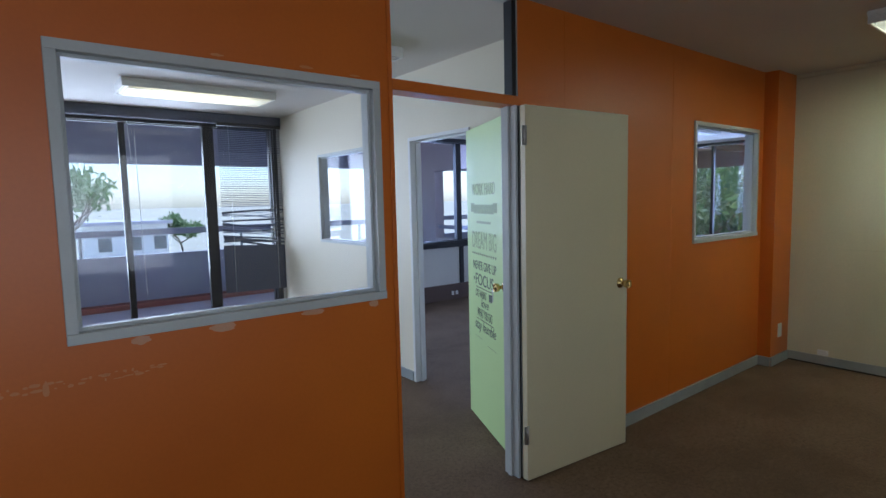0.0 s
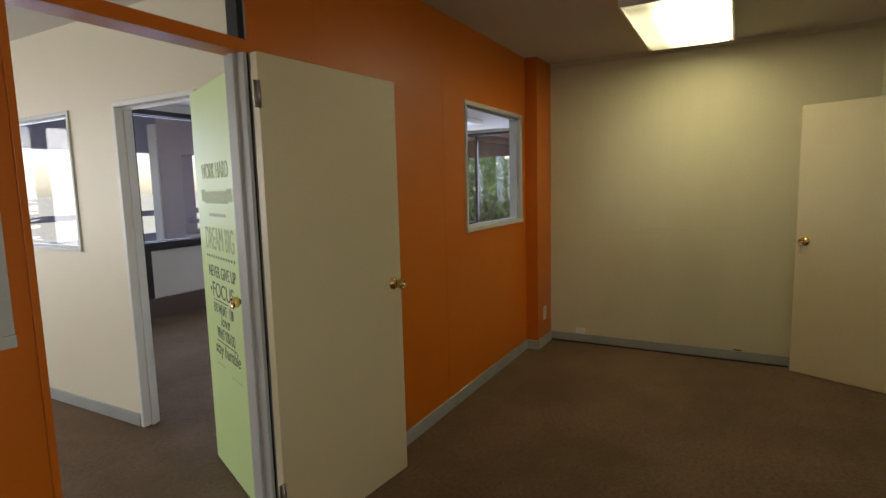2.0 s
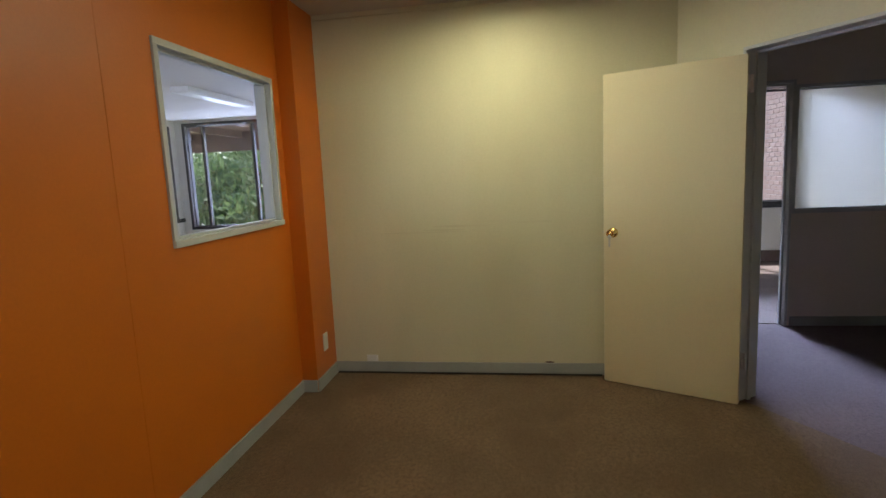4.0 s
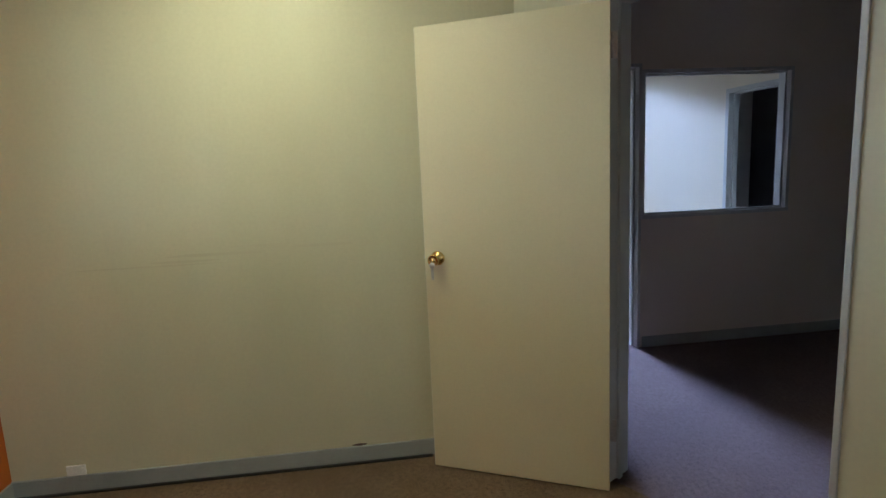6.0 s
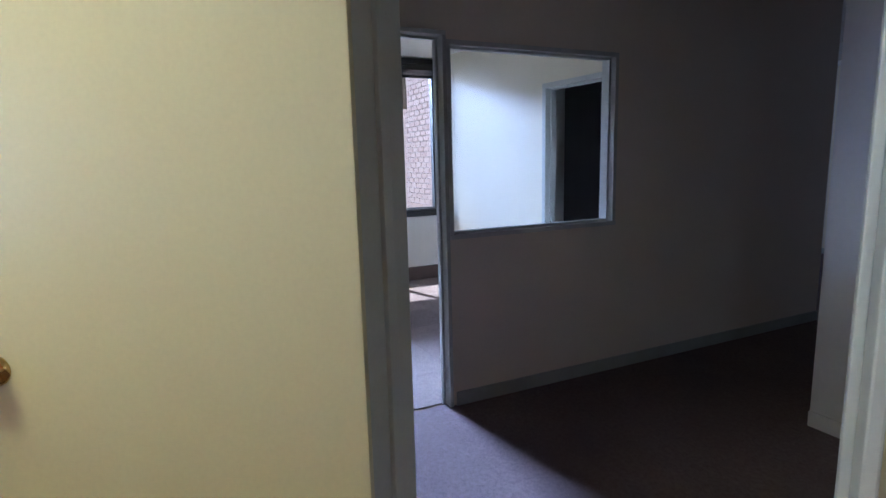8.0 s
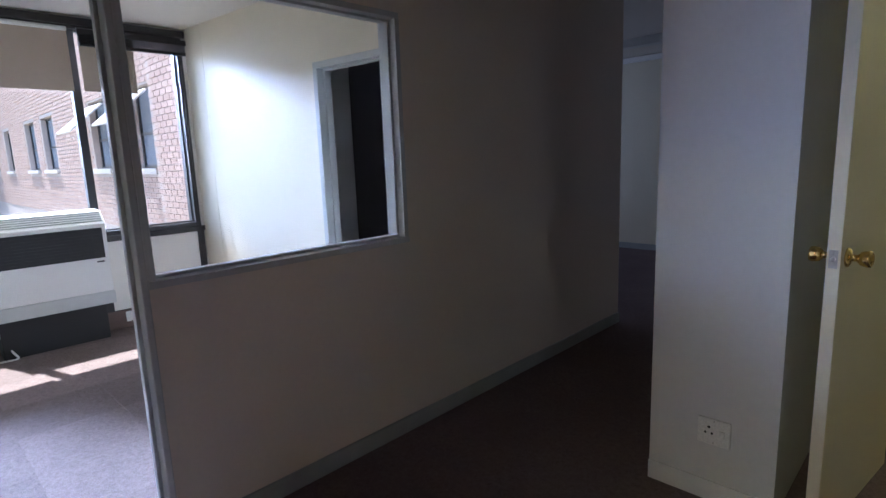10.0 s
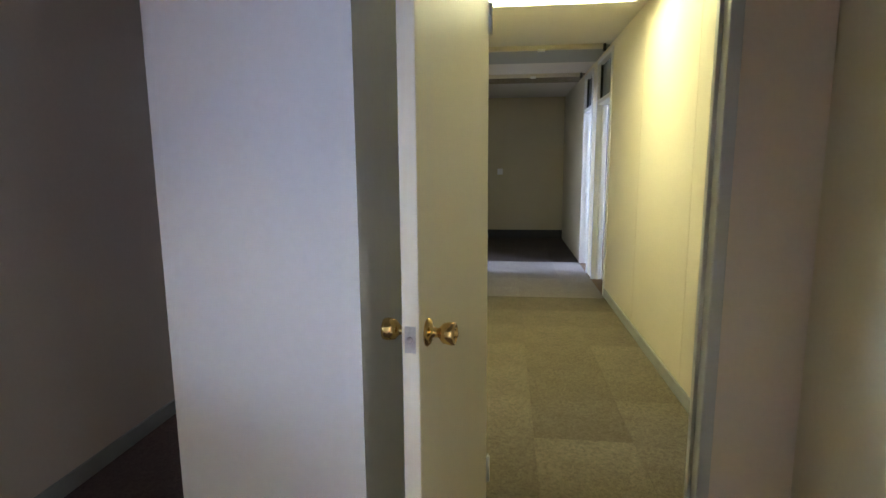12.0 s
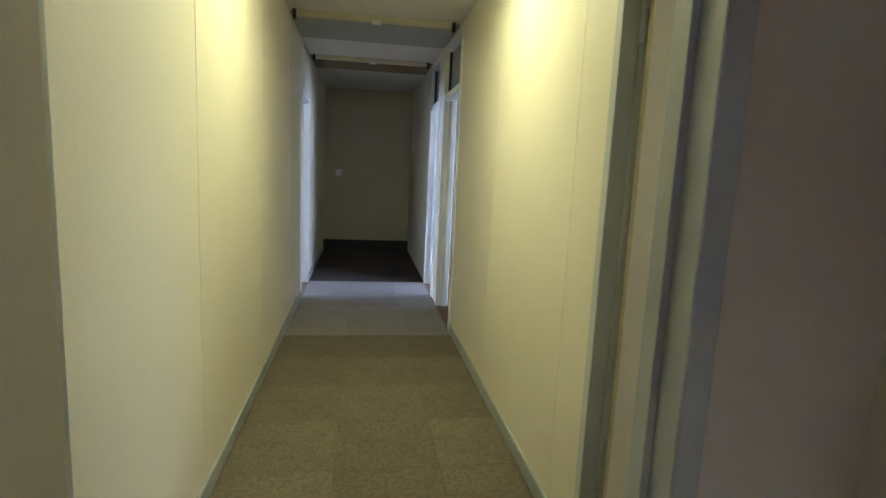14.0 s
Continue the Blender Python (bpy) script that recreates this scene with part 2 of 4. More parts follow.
def wall(name, p0, p1, height, thick, openings, mats, label):
    """A wall that stands to the left of the line p0-p1, with openings (u0, u1, z0, z1) cut through.
    mats: the face on the line, the far face, the reveals."""
    length = math.hypot(p1[0] - p0[0], p1[1] - p0[1])
    us = sorted({0, length, *(v for o in openings for v in o[:2])})
    zs = sorted({0, height, *(v for o in openings for v in o[2:])})
    us = [u for u in us if 0 <= u <= length]
    zs = [z for z in zs if 0 <= z <= height]

    def filled(i, k):
        if not (0 <= i < len(us) - 1 and 0 <= k < len(zs) - 1):
            return False
        u, z = (us[i] + us[i + 1]) / 2, (zs[k] + zs[k + 1]) / 2
        return not any(a < u < b and c < z < d for a, b, c, d in openings)

    bm = bmesh.new()
    cache = {}

    def vert(u, d, z):
        key = (round(u, 5), d, round(z, 5))
        if key not in cache:
            cache[key] = bm.verts.new((u, d, z))
        return cache[key]

    def quad(pts, index):
        bm.faces.new([vert(*p) for p in pts]).material_index = index

    for i in range(len(us) - 1):
        for k in range(len(zs) - 1):
            if not filled(i, k):
                continue
            a, b, c, d = us[i], us[i + 1], zs[k], zs[k + 1]
            quad([(a, 0, c), (b, 0, c), (b, 0, d), (a, 0, d)], 0)
            quad([(a, thick, c), (a, thick, d), (b, thick, d), (b, thick, c)], 1)
            if not filled(i - 1, k):
                quad([(a, 0, c), (a, 0, d), (a, thick, d), (a, thick, c)], 2)
            if not filled(i + 1, k):
                quad([(b, 0, c), (b, thick, c), (b, thick, d), (b, 0, d)], 2)
            if not filled(i, k - 1):
                quad([(a, 0, c), (a, thick, c), (b, thick, c), (b, 0, c)], 2)
            if not filled(i, k + 1):
                quad([(a, 0, d), (b, 0, d), (b, thick, d), (a, thick, d)], 2)
    ob = new(name, mesh_of(name, bm, *mats))
    ob.matrix_world = along(p0, p1)
    return tagged(ob, label, "wall", kind="structure")


def skirting(p0, p1, label="grey painted skirting board along the wall", material=None, high=0.085, side=-1, deep=0.014):
    """Skirting on the near face of the line p0-p1 (side -1) or to its left (side 1)."""
    length = math.hypot(p1[0] - p0[0], p1[1] - p0[1])
    bm = bmesh.new()
    box(bm, 0, length, min(0, side * deep), max(0, side * deep), 0.001, high, bevel=0.003)
    ob = new("baseboard", mesh_of("baseboard", bm, material or SKIRT))
    ob.matrix_world = along(p0, p1)
    return tagged(ob, label, "skirting board", kind="structure")


def window_frame(name, m, u0, u1, z0, z1, thick, face, label, material=None, mullions=(), rails=(), proud=0.012, glazed=True):
    """A framed fixed window in an opening of a wall whose frame is m."""
    material = material or GREY_FRAME
    top = thing(name, m, label, "window", kind="structure")
    d0, d1 = -proud, thick + proud
    box_part("window_frame", (u0, u1, d0, d1, z1 - face, z1), material, top)
    box_part("window_sill", (u0, u1, d0 - 0.006, d1 + 0.006, z0, z0 + face), material, top)
    for a, b in ((u0, u0 + face), (u1 - face, u1)):
        box_part("window_frame", (a, b, d0, d1, z0 + face, z1 - face), material, top)
    mid = thick / 2
    for a, b, c, d in ((u0 + face, u1 - face, z1 - face - 0.012, z1 - face), (u0 + face, u1 - face, z0 + face, z0 + face + 0.012)):
        box_part("glazing_bead", (a, b, mid - 0.02, mid + 0.02, c, d), material, top)
    for a in (u0 + face, u1 - face - 0.012):
        box_part("glazing_bead", (a, a + 0.012, mid - 0.02, mid + 0.02, z0 + face + 0.012, z1 - face - 0.012), material, top)
    for u, w in mullions:
        box_part("mullion", (u - w / 2, u + w / 2, mid - 0.035, mid + 0.035, z0 + face, z1 - face), material, top)
    for z, w in rails:
        box_part("rail", (u0 + face, u1 - face, mid - 0.03, mid + 0.03, z - w / 2, z + w / 2), material, top)
    if glazed:
        us = [u0 + face] + [u for u, w in mullions] + [u1 - face]
        for a, b in zip(us, us[1:]):
            pane = box_part("pane", (a + 0.003, b - 0.003, mid - 0.003, mid + 0.003, z0 + face, z1 - face), GLASS, top, "clear glass pane", bevel=0)
            pane.visible_shadow = False
    return top


def door_frame(name, m, u0, u1, z1, thick, label, material=None, face=0.045, stop_side=1):
    """A pressed frame round a doorway: two jambs, a head and the stops."""
    material = material or GREY_FRAME
    top = thing(name, m, label, "door frame", kind="structure")
    d0, d1 = -0.014, thick + 0.014
    for a, b in ((u0, u0 + face), (u1 - face, u1)):
        box_part("jamb", (a, b, d0, d1, 0.001, z1 - face), material, top, bevel=0.004)
    box_part("head", (u0, u1, d0, d1, z1 - face, z1), material, top, bevel=0.004)
    s0, s1 = (thick * 0.45, thick * 0.45 + 0.03) if stop_side > 0 else (thick * 0.3, thick * 0.3 + 0.03)
    for a, b in ((u0 + face, u0 + face + 0.014), (u1 - face - 0.014, u1 - face)):
        box_part("door_stop", (a, b, s0, s1, 0.001, z1 - face), material, top)
    box_part("door_stop", (u0 + face + 0.014, u1 - face - 0.014, s0, s1, z1 - face - 0.014, z1 - face), material, top)
    return top


KNOB = [(0.0, 0.0), (0.033, 0.0), (0.033, 0.003), (0.026, 0.008), (0.012, 0.012), (0.011, 0.026), (0.016, 0.031), (0.0235, 0.038),
        (0.0265, 0.055), (0.0255, 0.064), (0.020, 0.066), (0.019, 0.063), (0.008, 0.063), (0.008, 0.070), (0.0, 0.070)]


def door_leaf(name, hinge, angle, width, height, label, material, hinge_side=1, keys=False, base=0.008, knob_z=1.03, knobs=True, metal=None):
    """A flush leaf on its hinges: local x runs from the hinges to the latch edge, y is its thickness."""
    m = Matrix.Translation((hinge[0], hinge[1], 0)) @ Matrix.Rotation(radians(angle), 4, "Z")
    top = thing(name, m, label, "door", kind="structure")
    t = 0.04
    box_part("leaf", (0.004, width, -t / 2, t / 2, base, base + height), material, top, bevel=0.0025)
    box_part("edge_lipping", (width, width + 0.003, -t / 2 + 0.001, t / 2 - 0.001, base + 0.004, base + height - 0.004), IVORY, top, "painted edge strip", bevel=0.001)
    for s in (-1, 1) if knobs else ():
        bm = bmesh.new()
        rot = Matrix.Translation((width - 0.06, s * t / 2, knob_z)) @ Matrix.Rotation(radians(-90 * s), 4, "X")
        lathe(bm, KNOB, rot)
        knob = part("knob", bm, metal or BRASS, top, "steel door knob" if metal else "polished brass door knob")
        if keys and s == keys:
            bm = bmesh.new()
            box(bm, width - 0.066, width - 0.054, s * (t / 2 + 0.073), s * (t / 2 + 0.076), knob_z - 0.085, knob_z - 0.008, bevel=0.001)
            lathe(bm, [(0.0, -0.0015), (0.013, -0.0015), (0.013, 0.0015), (0.0, 0.0015)],
                  Matrix.Translation((width - 0.06, s * (t / 2 + 0.075), knob_z - 0.02)) @ Matrix.Rotation(radians(90), 4, "X"), 12)
            part("key", bm, STEEL, knob, "key hanging in the lock")
    box_part("latch_plate", (width + 0.003, width + 0.0045, -0.0125, 0.0125, knob_z - 0.03, knob_z + 0.03), STEEL, top, "steel latch plate", bevel=0.0004)
    bm = bmesh.new()
    lathe(bm, [(0.0, 0), (0.008, 0), (0.007, 0.009), (0.0, 0.009)], Matrix.Translation((width + 0.0045, 0, knob_z)) @ Matrix.Rotation(radians(90), 4, "Y"), 12)
    part("latch_bolt", bm, STEEL, top)
    for z in (0.22, height - 0.2):
        bm = bmesh.new()
        lathe(bm, [(0.0, 0), (0.007, 0), (0.007, 0.1), (0.0, 0.1)], Matrix.Translation((0.0, hinge_side * (t / 2 + 0.005), z)), 12)
        box(bm, -0.02, 0.014, hinge_side * (t / 2 + 0.0005), hinge_side * (t / 2 + 0.003), z, z + 0.1)
        part("hinge", bm, STEEL, top, "steel butt hinge")
    return top


def ceiling_box_light(name, x0, x1, y0, y1, z, deep, diffuser, label, group=""):
    """A surface-mounted fluorescent fitting with a tapering prismatic diffuser."""
    top = thing(name, Matrix.Translation(((x0 + x1) / 2, (y0 + y1) / 2, z)), label, "ceiling light", group)
    w, h = (x1 - x0) / 2, (y1 - y0) / 2
    box_part("body", (-w - 0.015, w + 0.015, -h - 0.015, h + 0.015, -0.03, -0.001), WHITE, top, bevel=0.003)
    for sx in (-1, 1):
        box_part("side_rim", (min(sx * w, sx * (w + 0.012)), max(sx * w, sx * (w + 0.012)), -h - 0.012, h + 0.012, -0.03 - deep * 0.8, -0.03), WHITE, top)
        box_part("side_rim", (-w, w, min(sx * h, sx * (h + 0.012)), max(sx * h, sx * (h + 0.012)), -0.03 - deep * 0.8, -0.03), WHITE, top)
    bm = bmesh.new()
    made = bmesh.ops.create_cube(bm, size=1)
    for v in made["verts"]:
        k = 0.96 if v.co.z < 0 else 0.99
        v.co = Vector((v.co.x * 2 * w * k, v.co.y * 2 * h * k, -0.03 if v.co.z > 0 else -0.03 - deep))
    bmesh.ops.bevel(bm, geom=bm.edges[:], offset=0.012, segments=2, affect="EDGES")
    part("diffuser", bm, diffuser, top, "glowing ribbed diffuser")
    return top


# ---- structure ----
H_A, H_B, H_WALL = 2.60, 2.62, 2.80
NORTH, EAST, EAST_C = 7.05, 11.03, 11.65
END = -12.05
solid("floor", (-2.4, EAST_C + 0.1, -12.2, NORTH, -0.15, 0.0), FLOOR, "brown worn carpet floor of the offices", "floor")
bm = bmesh.new()
pts = [(6.58, -0.02), (7.75, -0.38), (7.75, -4.75), (EAST, -4.75), (EAST, -8.05), (6.6, -8.05), (6.6, -3.69), (4.76, -3.69), (4.76, -1.14)]
bm.faces.new([bm.verts.new((x, y, 0.003)) for x, y in pts])
tagged(new("floor_lobby", mesh_of("floor_lobby", bm, DAYLIT_CARPET)), "carpet in the lobby and passage, daylight's mauve tint in its colour", "floor", kind="structure")
solid("ceiling_offices", (-2.4, EAST_C, 2.58, NORTH, H_A, H_A + 0.1), CEILING, "flat off-white ceiling of the outer offices", "ceiling")
bm = bmesh.new()
pts = [(-2.3, 2.58), (6.6, 2.58), (6.6, 0.02), (4.7, -1.16), (-2.3, -1.2)]
lo = [bm.verts.new((x, y, H_A)) for x, y in pts]
hi = [bm.verts.new((x, y, H_A + 0.1)) for x, y in pts]
bm.faces.new(lo), bm.faces.new(hi)
for k in range(5):
    bm.faces.new((lo[k], lo[(k + 1) % 5], hi[(k + 1) % 5], hi[k]))
tagged(new("ceiling_orange_room", mesh_of("ceiling_orange_room", bm, CEILING_DARKER)), "off-white flat ceiling over the orange room", "ceiling", kind="structure")
solid("ceiling_corridor", (4.6, EAST, -12.2, -0.02, H_B, H_B + 0.06), CEILING, "off-white boarded ceiling over lobby and corridor", "ceiling")
# Slabs added above the ceilings to stop sun leaks; one covers the balcony.
solid("roof_slab", (-2.6, EAST_C + 0.2, 2.4, 10.5, 2.92, 3.2), CONCRETE, "grey concrete roof slab sealing out sun and sky", "roof")
solid("roof_slab_inner", (-2.6, EAST + 0.16, -12.4, 2.4, 2.92, 3.2), CONCRETE, "grey concrete roof slab sealing out sun and sky", "roof")

W1 = (-2.2, 2.53), (EAST_C, 2.53)
T1 = 0.085
wall("wall_orange", *W1, H_WALL, T1, [(3.218, 4.388, 1.127, 2.067), (4.435, 5.245, 0, 2.585), (7.11, 8.225, 1.185, 2.10)],
     (ORANGE, IVORY, GREY_FRAME), "orange painted partition wall with windows and a doorway")
M1 = along(*W1)
wall("wall_yellow", (6.52, 2.61), (6.50, -0.02), H_WALL, 0.1, [], (CREAM, CREAM, CREAM), "yellowed cream painted wall with faint marks")
W3 = (6.56, 0.017), (4.75, -1.101)
wall("wall_diagonal", *W3, H_WALL, 0.15, [(0.55, 1.41, 0, 2.085)], (CREAM, PURPLE_BOARD, GREY_FRAME), "cream partition wall set at an angle with a doorway")
WW = (4.775, END), (4.775, -1.02)
wall("wall_corridor_west", *WW, H_WALL, 0.1,
     [(2.59, 3.33, 0, 2.575), (3.67, 4.58, 0, 2.575), (7.41, 8.20, 0, 2.085)], (IVORY, IVORY, WHITE_FRAME), "cream boarded corridor wall")
wall("wall_corridor_end", (6.4, END), (4.6, END), H_WALL, 0.1, [], (TAN, TAN, TAN), "tan end wall of the corridor")
# Neutral grey instead of ivory: the window's cool light put into the colour.
PIER = paint("window_lit_pier_paint", (0.66, 0.66, 0.66), (0.58, 0.58, 0.58), 0.55, 50, 0.9)
solid("column", (6.15, 6.62, -3.73, -2.83, 0, H_WALL), PIER, "pale painted pier beside the open door", "column")
WC = (6.187, -3.73), (6.187, END)
wall("wall_corridor_east", *WC, H_WALL, 0.1, [(4.89, 5.70, 0, 2.12)], (IVORY, IVORY, WHITE_FRAME), "cream boarded corridor wall")
wall("wall_passage_west", (6.57, -8.0), (6.57, -3.73), H_WALL, 0.1, [], (PURPLE_BOARD, IVORY, IVORY), "beige boarded passage wall")
W6 = (6.187, -3.63), (4.775, -3.63)
wall("wall_corridor_door", *W6, H_WALL, 0.1, [(0.165, 1.122, 0, 2.085)], (PURPLE_BOARD, IVORY, GREY_FRAME), "beige wall round the corridor doorway")
W4 = (7.712, -0.40), (7.712, -4.75)
wall("wall_window_partition", *W4, H_WALL, 0.1, [(0.878, 2.07, 0.99, 2.058), (0.045, 0.878, 0, 2.10)], (PURPLE_BOARD, IVORY, GREY_FRAME), "beige boarded partition with an interior window")
wall("wall_lobby_north", (6.2, -0.40), (7.712, -0.40), H_WALL, 0.1, [], (PURPLE_BOARD, IVORY, IVORY), "beige lobby wall")
wall("wall_heater_room_north", (7.812, -0.32), (EAST, -0.32), H_WALL, 0.1, [], (IVORY, IVORY, IVORY), "pale painted office wall")
W5 = (EAST, -2.815), (7.812, -3.09)
wall("wall_heater_room_south", *W5, H_WALL, 0.1, [(1.85, 2.72, 0, 2.09)], (IVORY, UNLIT_ROOM, GREY_FRAME), "pale painted office wall with a doorway")
wall("wall_dark_room_south", (7.812, -4.75), (EAST, -4.75), H_WALL, 0.1, [], (PURPLE_BOARD, UNLIT_ROOM, IVORY), "beige passage wall")
wall("wall_passage_end", (EAST, -8.0), (6.29, -8.0), H_WALL, 0.1, [], (IVORY, IVORY, IVORY), "pale boarded wall at the end of the passage")
wall("wall_side_room_south", (EAST, -11.2), (6.29, -11.2), H_WALL, 0.1, [], (IVORY, IVORY, IVORY), "pale side room wall")
W2 = (3.52, NORTH), (3.52, 2.615)
M2 = along(*W2)
wall("wall_office_divider", *W2, H_A, 0.085, [(1.085, 2.32, 1.135, 2.07), (2.815, 3.59, 0, 2.075)], (IVORY, IVORY, GREY_FRAME), "cream partition between two offices with window and doorway")
WN = (-2.2, NORTH), (EAST_C, NORTH)
MN = along(*WN)
wall("wall_north", *WN, H_WALL, 0.12, [(0.1, 5.68, 0.02, 2.52), (5.85, 13.7, 0.86, 2.5)], (SPANDREL, CONCRETE, DARK_FRAME), "outer wall with wide glazing to the balcony")
WE_C = (EAST_C, NORTH), (EAST_C, 2.4)
ME_C = along(*WE_C)
wall("wall_east_far_office", *WE_C, H_WALL, 0.14, [(0.15, 4.3, 0.68, 2.55)], (SPANDREL, CONCRETE, DARK_FRAME), "outer wall with strip windows over white panels")
WE = (EAST, 2.53), (EAST, END - 0.1)
ME = along(*WE)
wall("wall_east", *WE, H_WALL, 0.14, [(2.87, 5.31, 0.82, 2.56), (7.73, 10.1, 0.86, 2.5), (11.0, 13.4, 0.86, 2.56)], (SPANDREL, CONCRETE, DARK_FRAME), "outer wall with strip windows over white panels")
wall("wall_west", (-2.2, -1.25), (-2.2, NORTH), H_WALL, 0.1, [], (CREAM, CONCRETE, IVORY), "cream painted wall")
# Unseen wall; its opening is added to let the south fill in.
wall("wall_south", (4.75, -1.101), (-2.2, -1.101), H_WALL, 0.1, [(2.5, 5.8, 0.9, 2.1)], (CREAM, IVORY, IVORY), "cream painted wall")
# Unseen outer walls; the bare openings are added for the west lamps.
wall("wall_outer_west", (2.5, END), (2.5, -1.2), H_WALL, 0.05, [(2.4, 4.7, 0.9, 2.3), (7.9, 9.4, 0.9, 2.3)], (IVORY, CONCRETE, IVORY), "pale wall of the side rooms")
wall("wall_outer_south", (2.5, END - 0.05), (4.7, END - 0.05), H_WALL, 0.05, [], (IVORY, CONCRETE, IVORY), "pale wall of the side rooms")
solid("ceiling_side_rooms", (2.4, 4.62, -12.2, -1.15, H_B, H_B + 0.06), CEILING, "off-white ceiling of the side rooms", "ceiling")
bm = bmesh.new()
box(bm, 6.13, 6.52, 2.42, 2.53, 0, H_A)
tagged(new("pilaster", mesh_of("pilaster", bm, ORANGE)), "orange painted pilaster in the corner", "pilaster", kind="structure")

# doorways and interior windows
window_frame("window_1", M1, 3.218, 4.388, 1.127, 2.067, T1, 0.034, "grey-framed interior window in the orange wall")
window_frame("window_2", M1, 7.11, 8.225, 1.185, 2.10, T1, 0.032, "grey-framed interior window in the orange wall")
window_frame("window_3", along(*W2), 1.085, 2.32, 1.135, 2.07, 0.085, 0.024, "added grey-framed window, unseen, for the south fill light between two offices")
window_frame("window_4", along(*W4), 0.878, 2.07, 0.99, 2.058, 0.1, 0.026, "grey-framed interior window in the beige partition")

d1 = thing("door_frame_1", M1, "grey and orange door frame with a glazed fanlight", "door frame", kind="structure")
box_part("post", (4.435, 4.455, -0.008, T1 + 0.008, 0.001, 2.585), ORANGE, d1)
box_part("jamb", (5.21, 5.245, -0.014, T1 + 0.008, 0.001, 2.042), GREY_FRAME, d1)
# Flat black strip draws the shade of the gap beside the leaf.
box_part("rebate", (5.226, 5.234, -0.0155, -0.0135, 0.001, 2.04), BLACK, d1, "black strip drawn as the rebate's shade", bevel=0)
box_part("door_stop", (5.198, 5.21, 0.03, 0.06, 0.001, 2.042), GREY_FRAME, d1)
box_part("architrave", (5.247, 5.283, -0.013, -0.0005, 0.001, 2.042), GREY_FRAME, d1)
box_part("transom_bar", (4.455, 5.245, -0.012, T1 + 0.012, 2.042, 2.09), ORANGE, d1)
box_part("fanlight_post", (5.215, 5.245, 0.01, 0.07, 2.09, 2.585), BLACK, d1)
pane = box_part("pane", (4.455, 5.215, 0.04, 0.046, 2.09, 2.585), GLASS, d1, bevel=0)
pane.visible_shadow = False
door_frame("door_frame_2", along(*W2), 2.815, 3.59, 2.075, 0.085, "grey steel door frame", WHITE_FRAME, face=0.03)
door_frame("door_frame_3", along(*W3), 0.55, 1.41, 2.085, 0.15, "worn grey steel door frame", face=0.02)
door_frame("door_frame_4", along(*W4), 0.045, 0.878, 2.10, 0.1, "grey steel door frame beside the window", face=0.024)
door_frame("door_frame_5", along(*W5), 1.85, 2.72, 2.09, 0.1, "grey steel door frame to a dark room")
door_frame("door_frame_6", along(*W6), 0.165, 1.122, 2.085, 0.1, "grey steel door frame at the corridor")
HAZY = plain("hazy_fanlight_glass", (0.34, 0.37, 0.40), 0.2)
MW = along(*WW)
door_frame("door_frame_7", MW, 7.41, 8.20, 2.085, 0.1, "grey steel door frame in the corridor wall")
for k, (a, b) in enumerate(((2.59, 3.33), (3.67, 4.58))):
    f = door_frame("door_frame_%d" % (8 + k), MW, a, b, 2.575, 0.1, "white door frame with a dark fanlight", WHITE_FRAME)
    box_part("transom_bar", (a + 0.045, b - 0.045, -0.01, 0.11, 2.08, 2.13), WHITE_FRAME, f)
    for u in (a + 0.045, b - 0.065):
        box_part("fanlight_bead", (u, u + 0.02, 0.02, 0.08, 2.13, 2.53), BLACK, f)
    box_part("pane", (a + 0.065, b - 0.065, 0.045, 0.05, 2.13, 2.53), HAZY, f, "hazy grey fanlight pane", bevel=0)
door_frame("door_frame_10", along(*WC), 4.89, 5.70, 2.12, 0.1, "white door frame in the corridor wall", WHITE_FRAME)

# leaves
door_leaf("door_1", (3.017, 2.476), -5.1, 0.82, 2.03, "cream flush door standing wide open against the orange wall", DOOR, hinge_side=-1)
door_leaf("door_2", (3.483, 3.438), -113.6, 0.79, 2.03, "open door with lettering, its green light cast put into the colour", GREEN_CAST_DOOR, hinge_side=1, keys=-1)
door_leaf("door_3", (6.030, -0.276), 63.0, 0.812, 2.03, "cream flush door standing open by the yellowed wall", DOOR, hinge_side=-1, keys=1)
door_leaf("door_4", (7.80, -0.50), 2.0, 0.75, 1.985, "cream flush door standing open in the office doorway", DOOR, hinge_side=-1, keys=-1, metal=STEEL)
door_leaf("door_6", (5.908, -3.568), 81.3, 0.79, 2.03, "cream door standing open into the lobby", DOOR, hinge_side=1)
door_leaf("door_7", (4.72, -4.555), 172, 0.70, 2.03, "cream door standing open off the corridor", DOOR)
door_leaf("door_8", (4.66, -7.53), 268, 0.78, 2.06, "white door ajar off the corridor", WHITE_FRAME, knobs=False)

# skirtings
for a, b in (((3.06, 2.53), (6.13, 2.53)), ((-2.2, 2.53), (2.2, 2.53)), ((6.13, 2.42), (6.50, 2.42)), ((6.52, 2.42), (6.50, 0.0)),
             ((3.52, NORTH), (3.52, 4.25)), ((3.52, 3.4), (3.52, 2.63)), ((7.712, -1.30), (7.712, -4.75)),
             (WC[0], (6.187, -8.6)), ((6.187, -9.45), WC[1]), ((4.775, -7.45), (4.775, -4.66)), ((EAST, -2.815), (9.1, -2.981)),
             ((EAST, -8.0), (6.7, -8.0)), ((5.06, -3.63), (4.79, -3.63)), ((4.775, -3.6), (4.775, -1.15))):
    skirting(a, b)
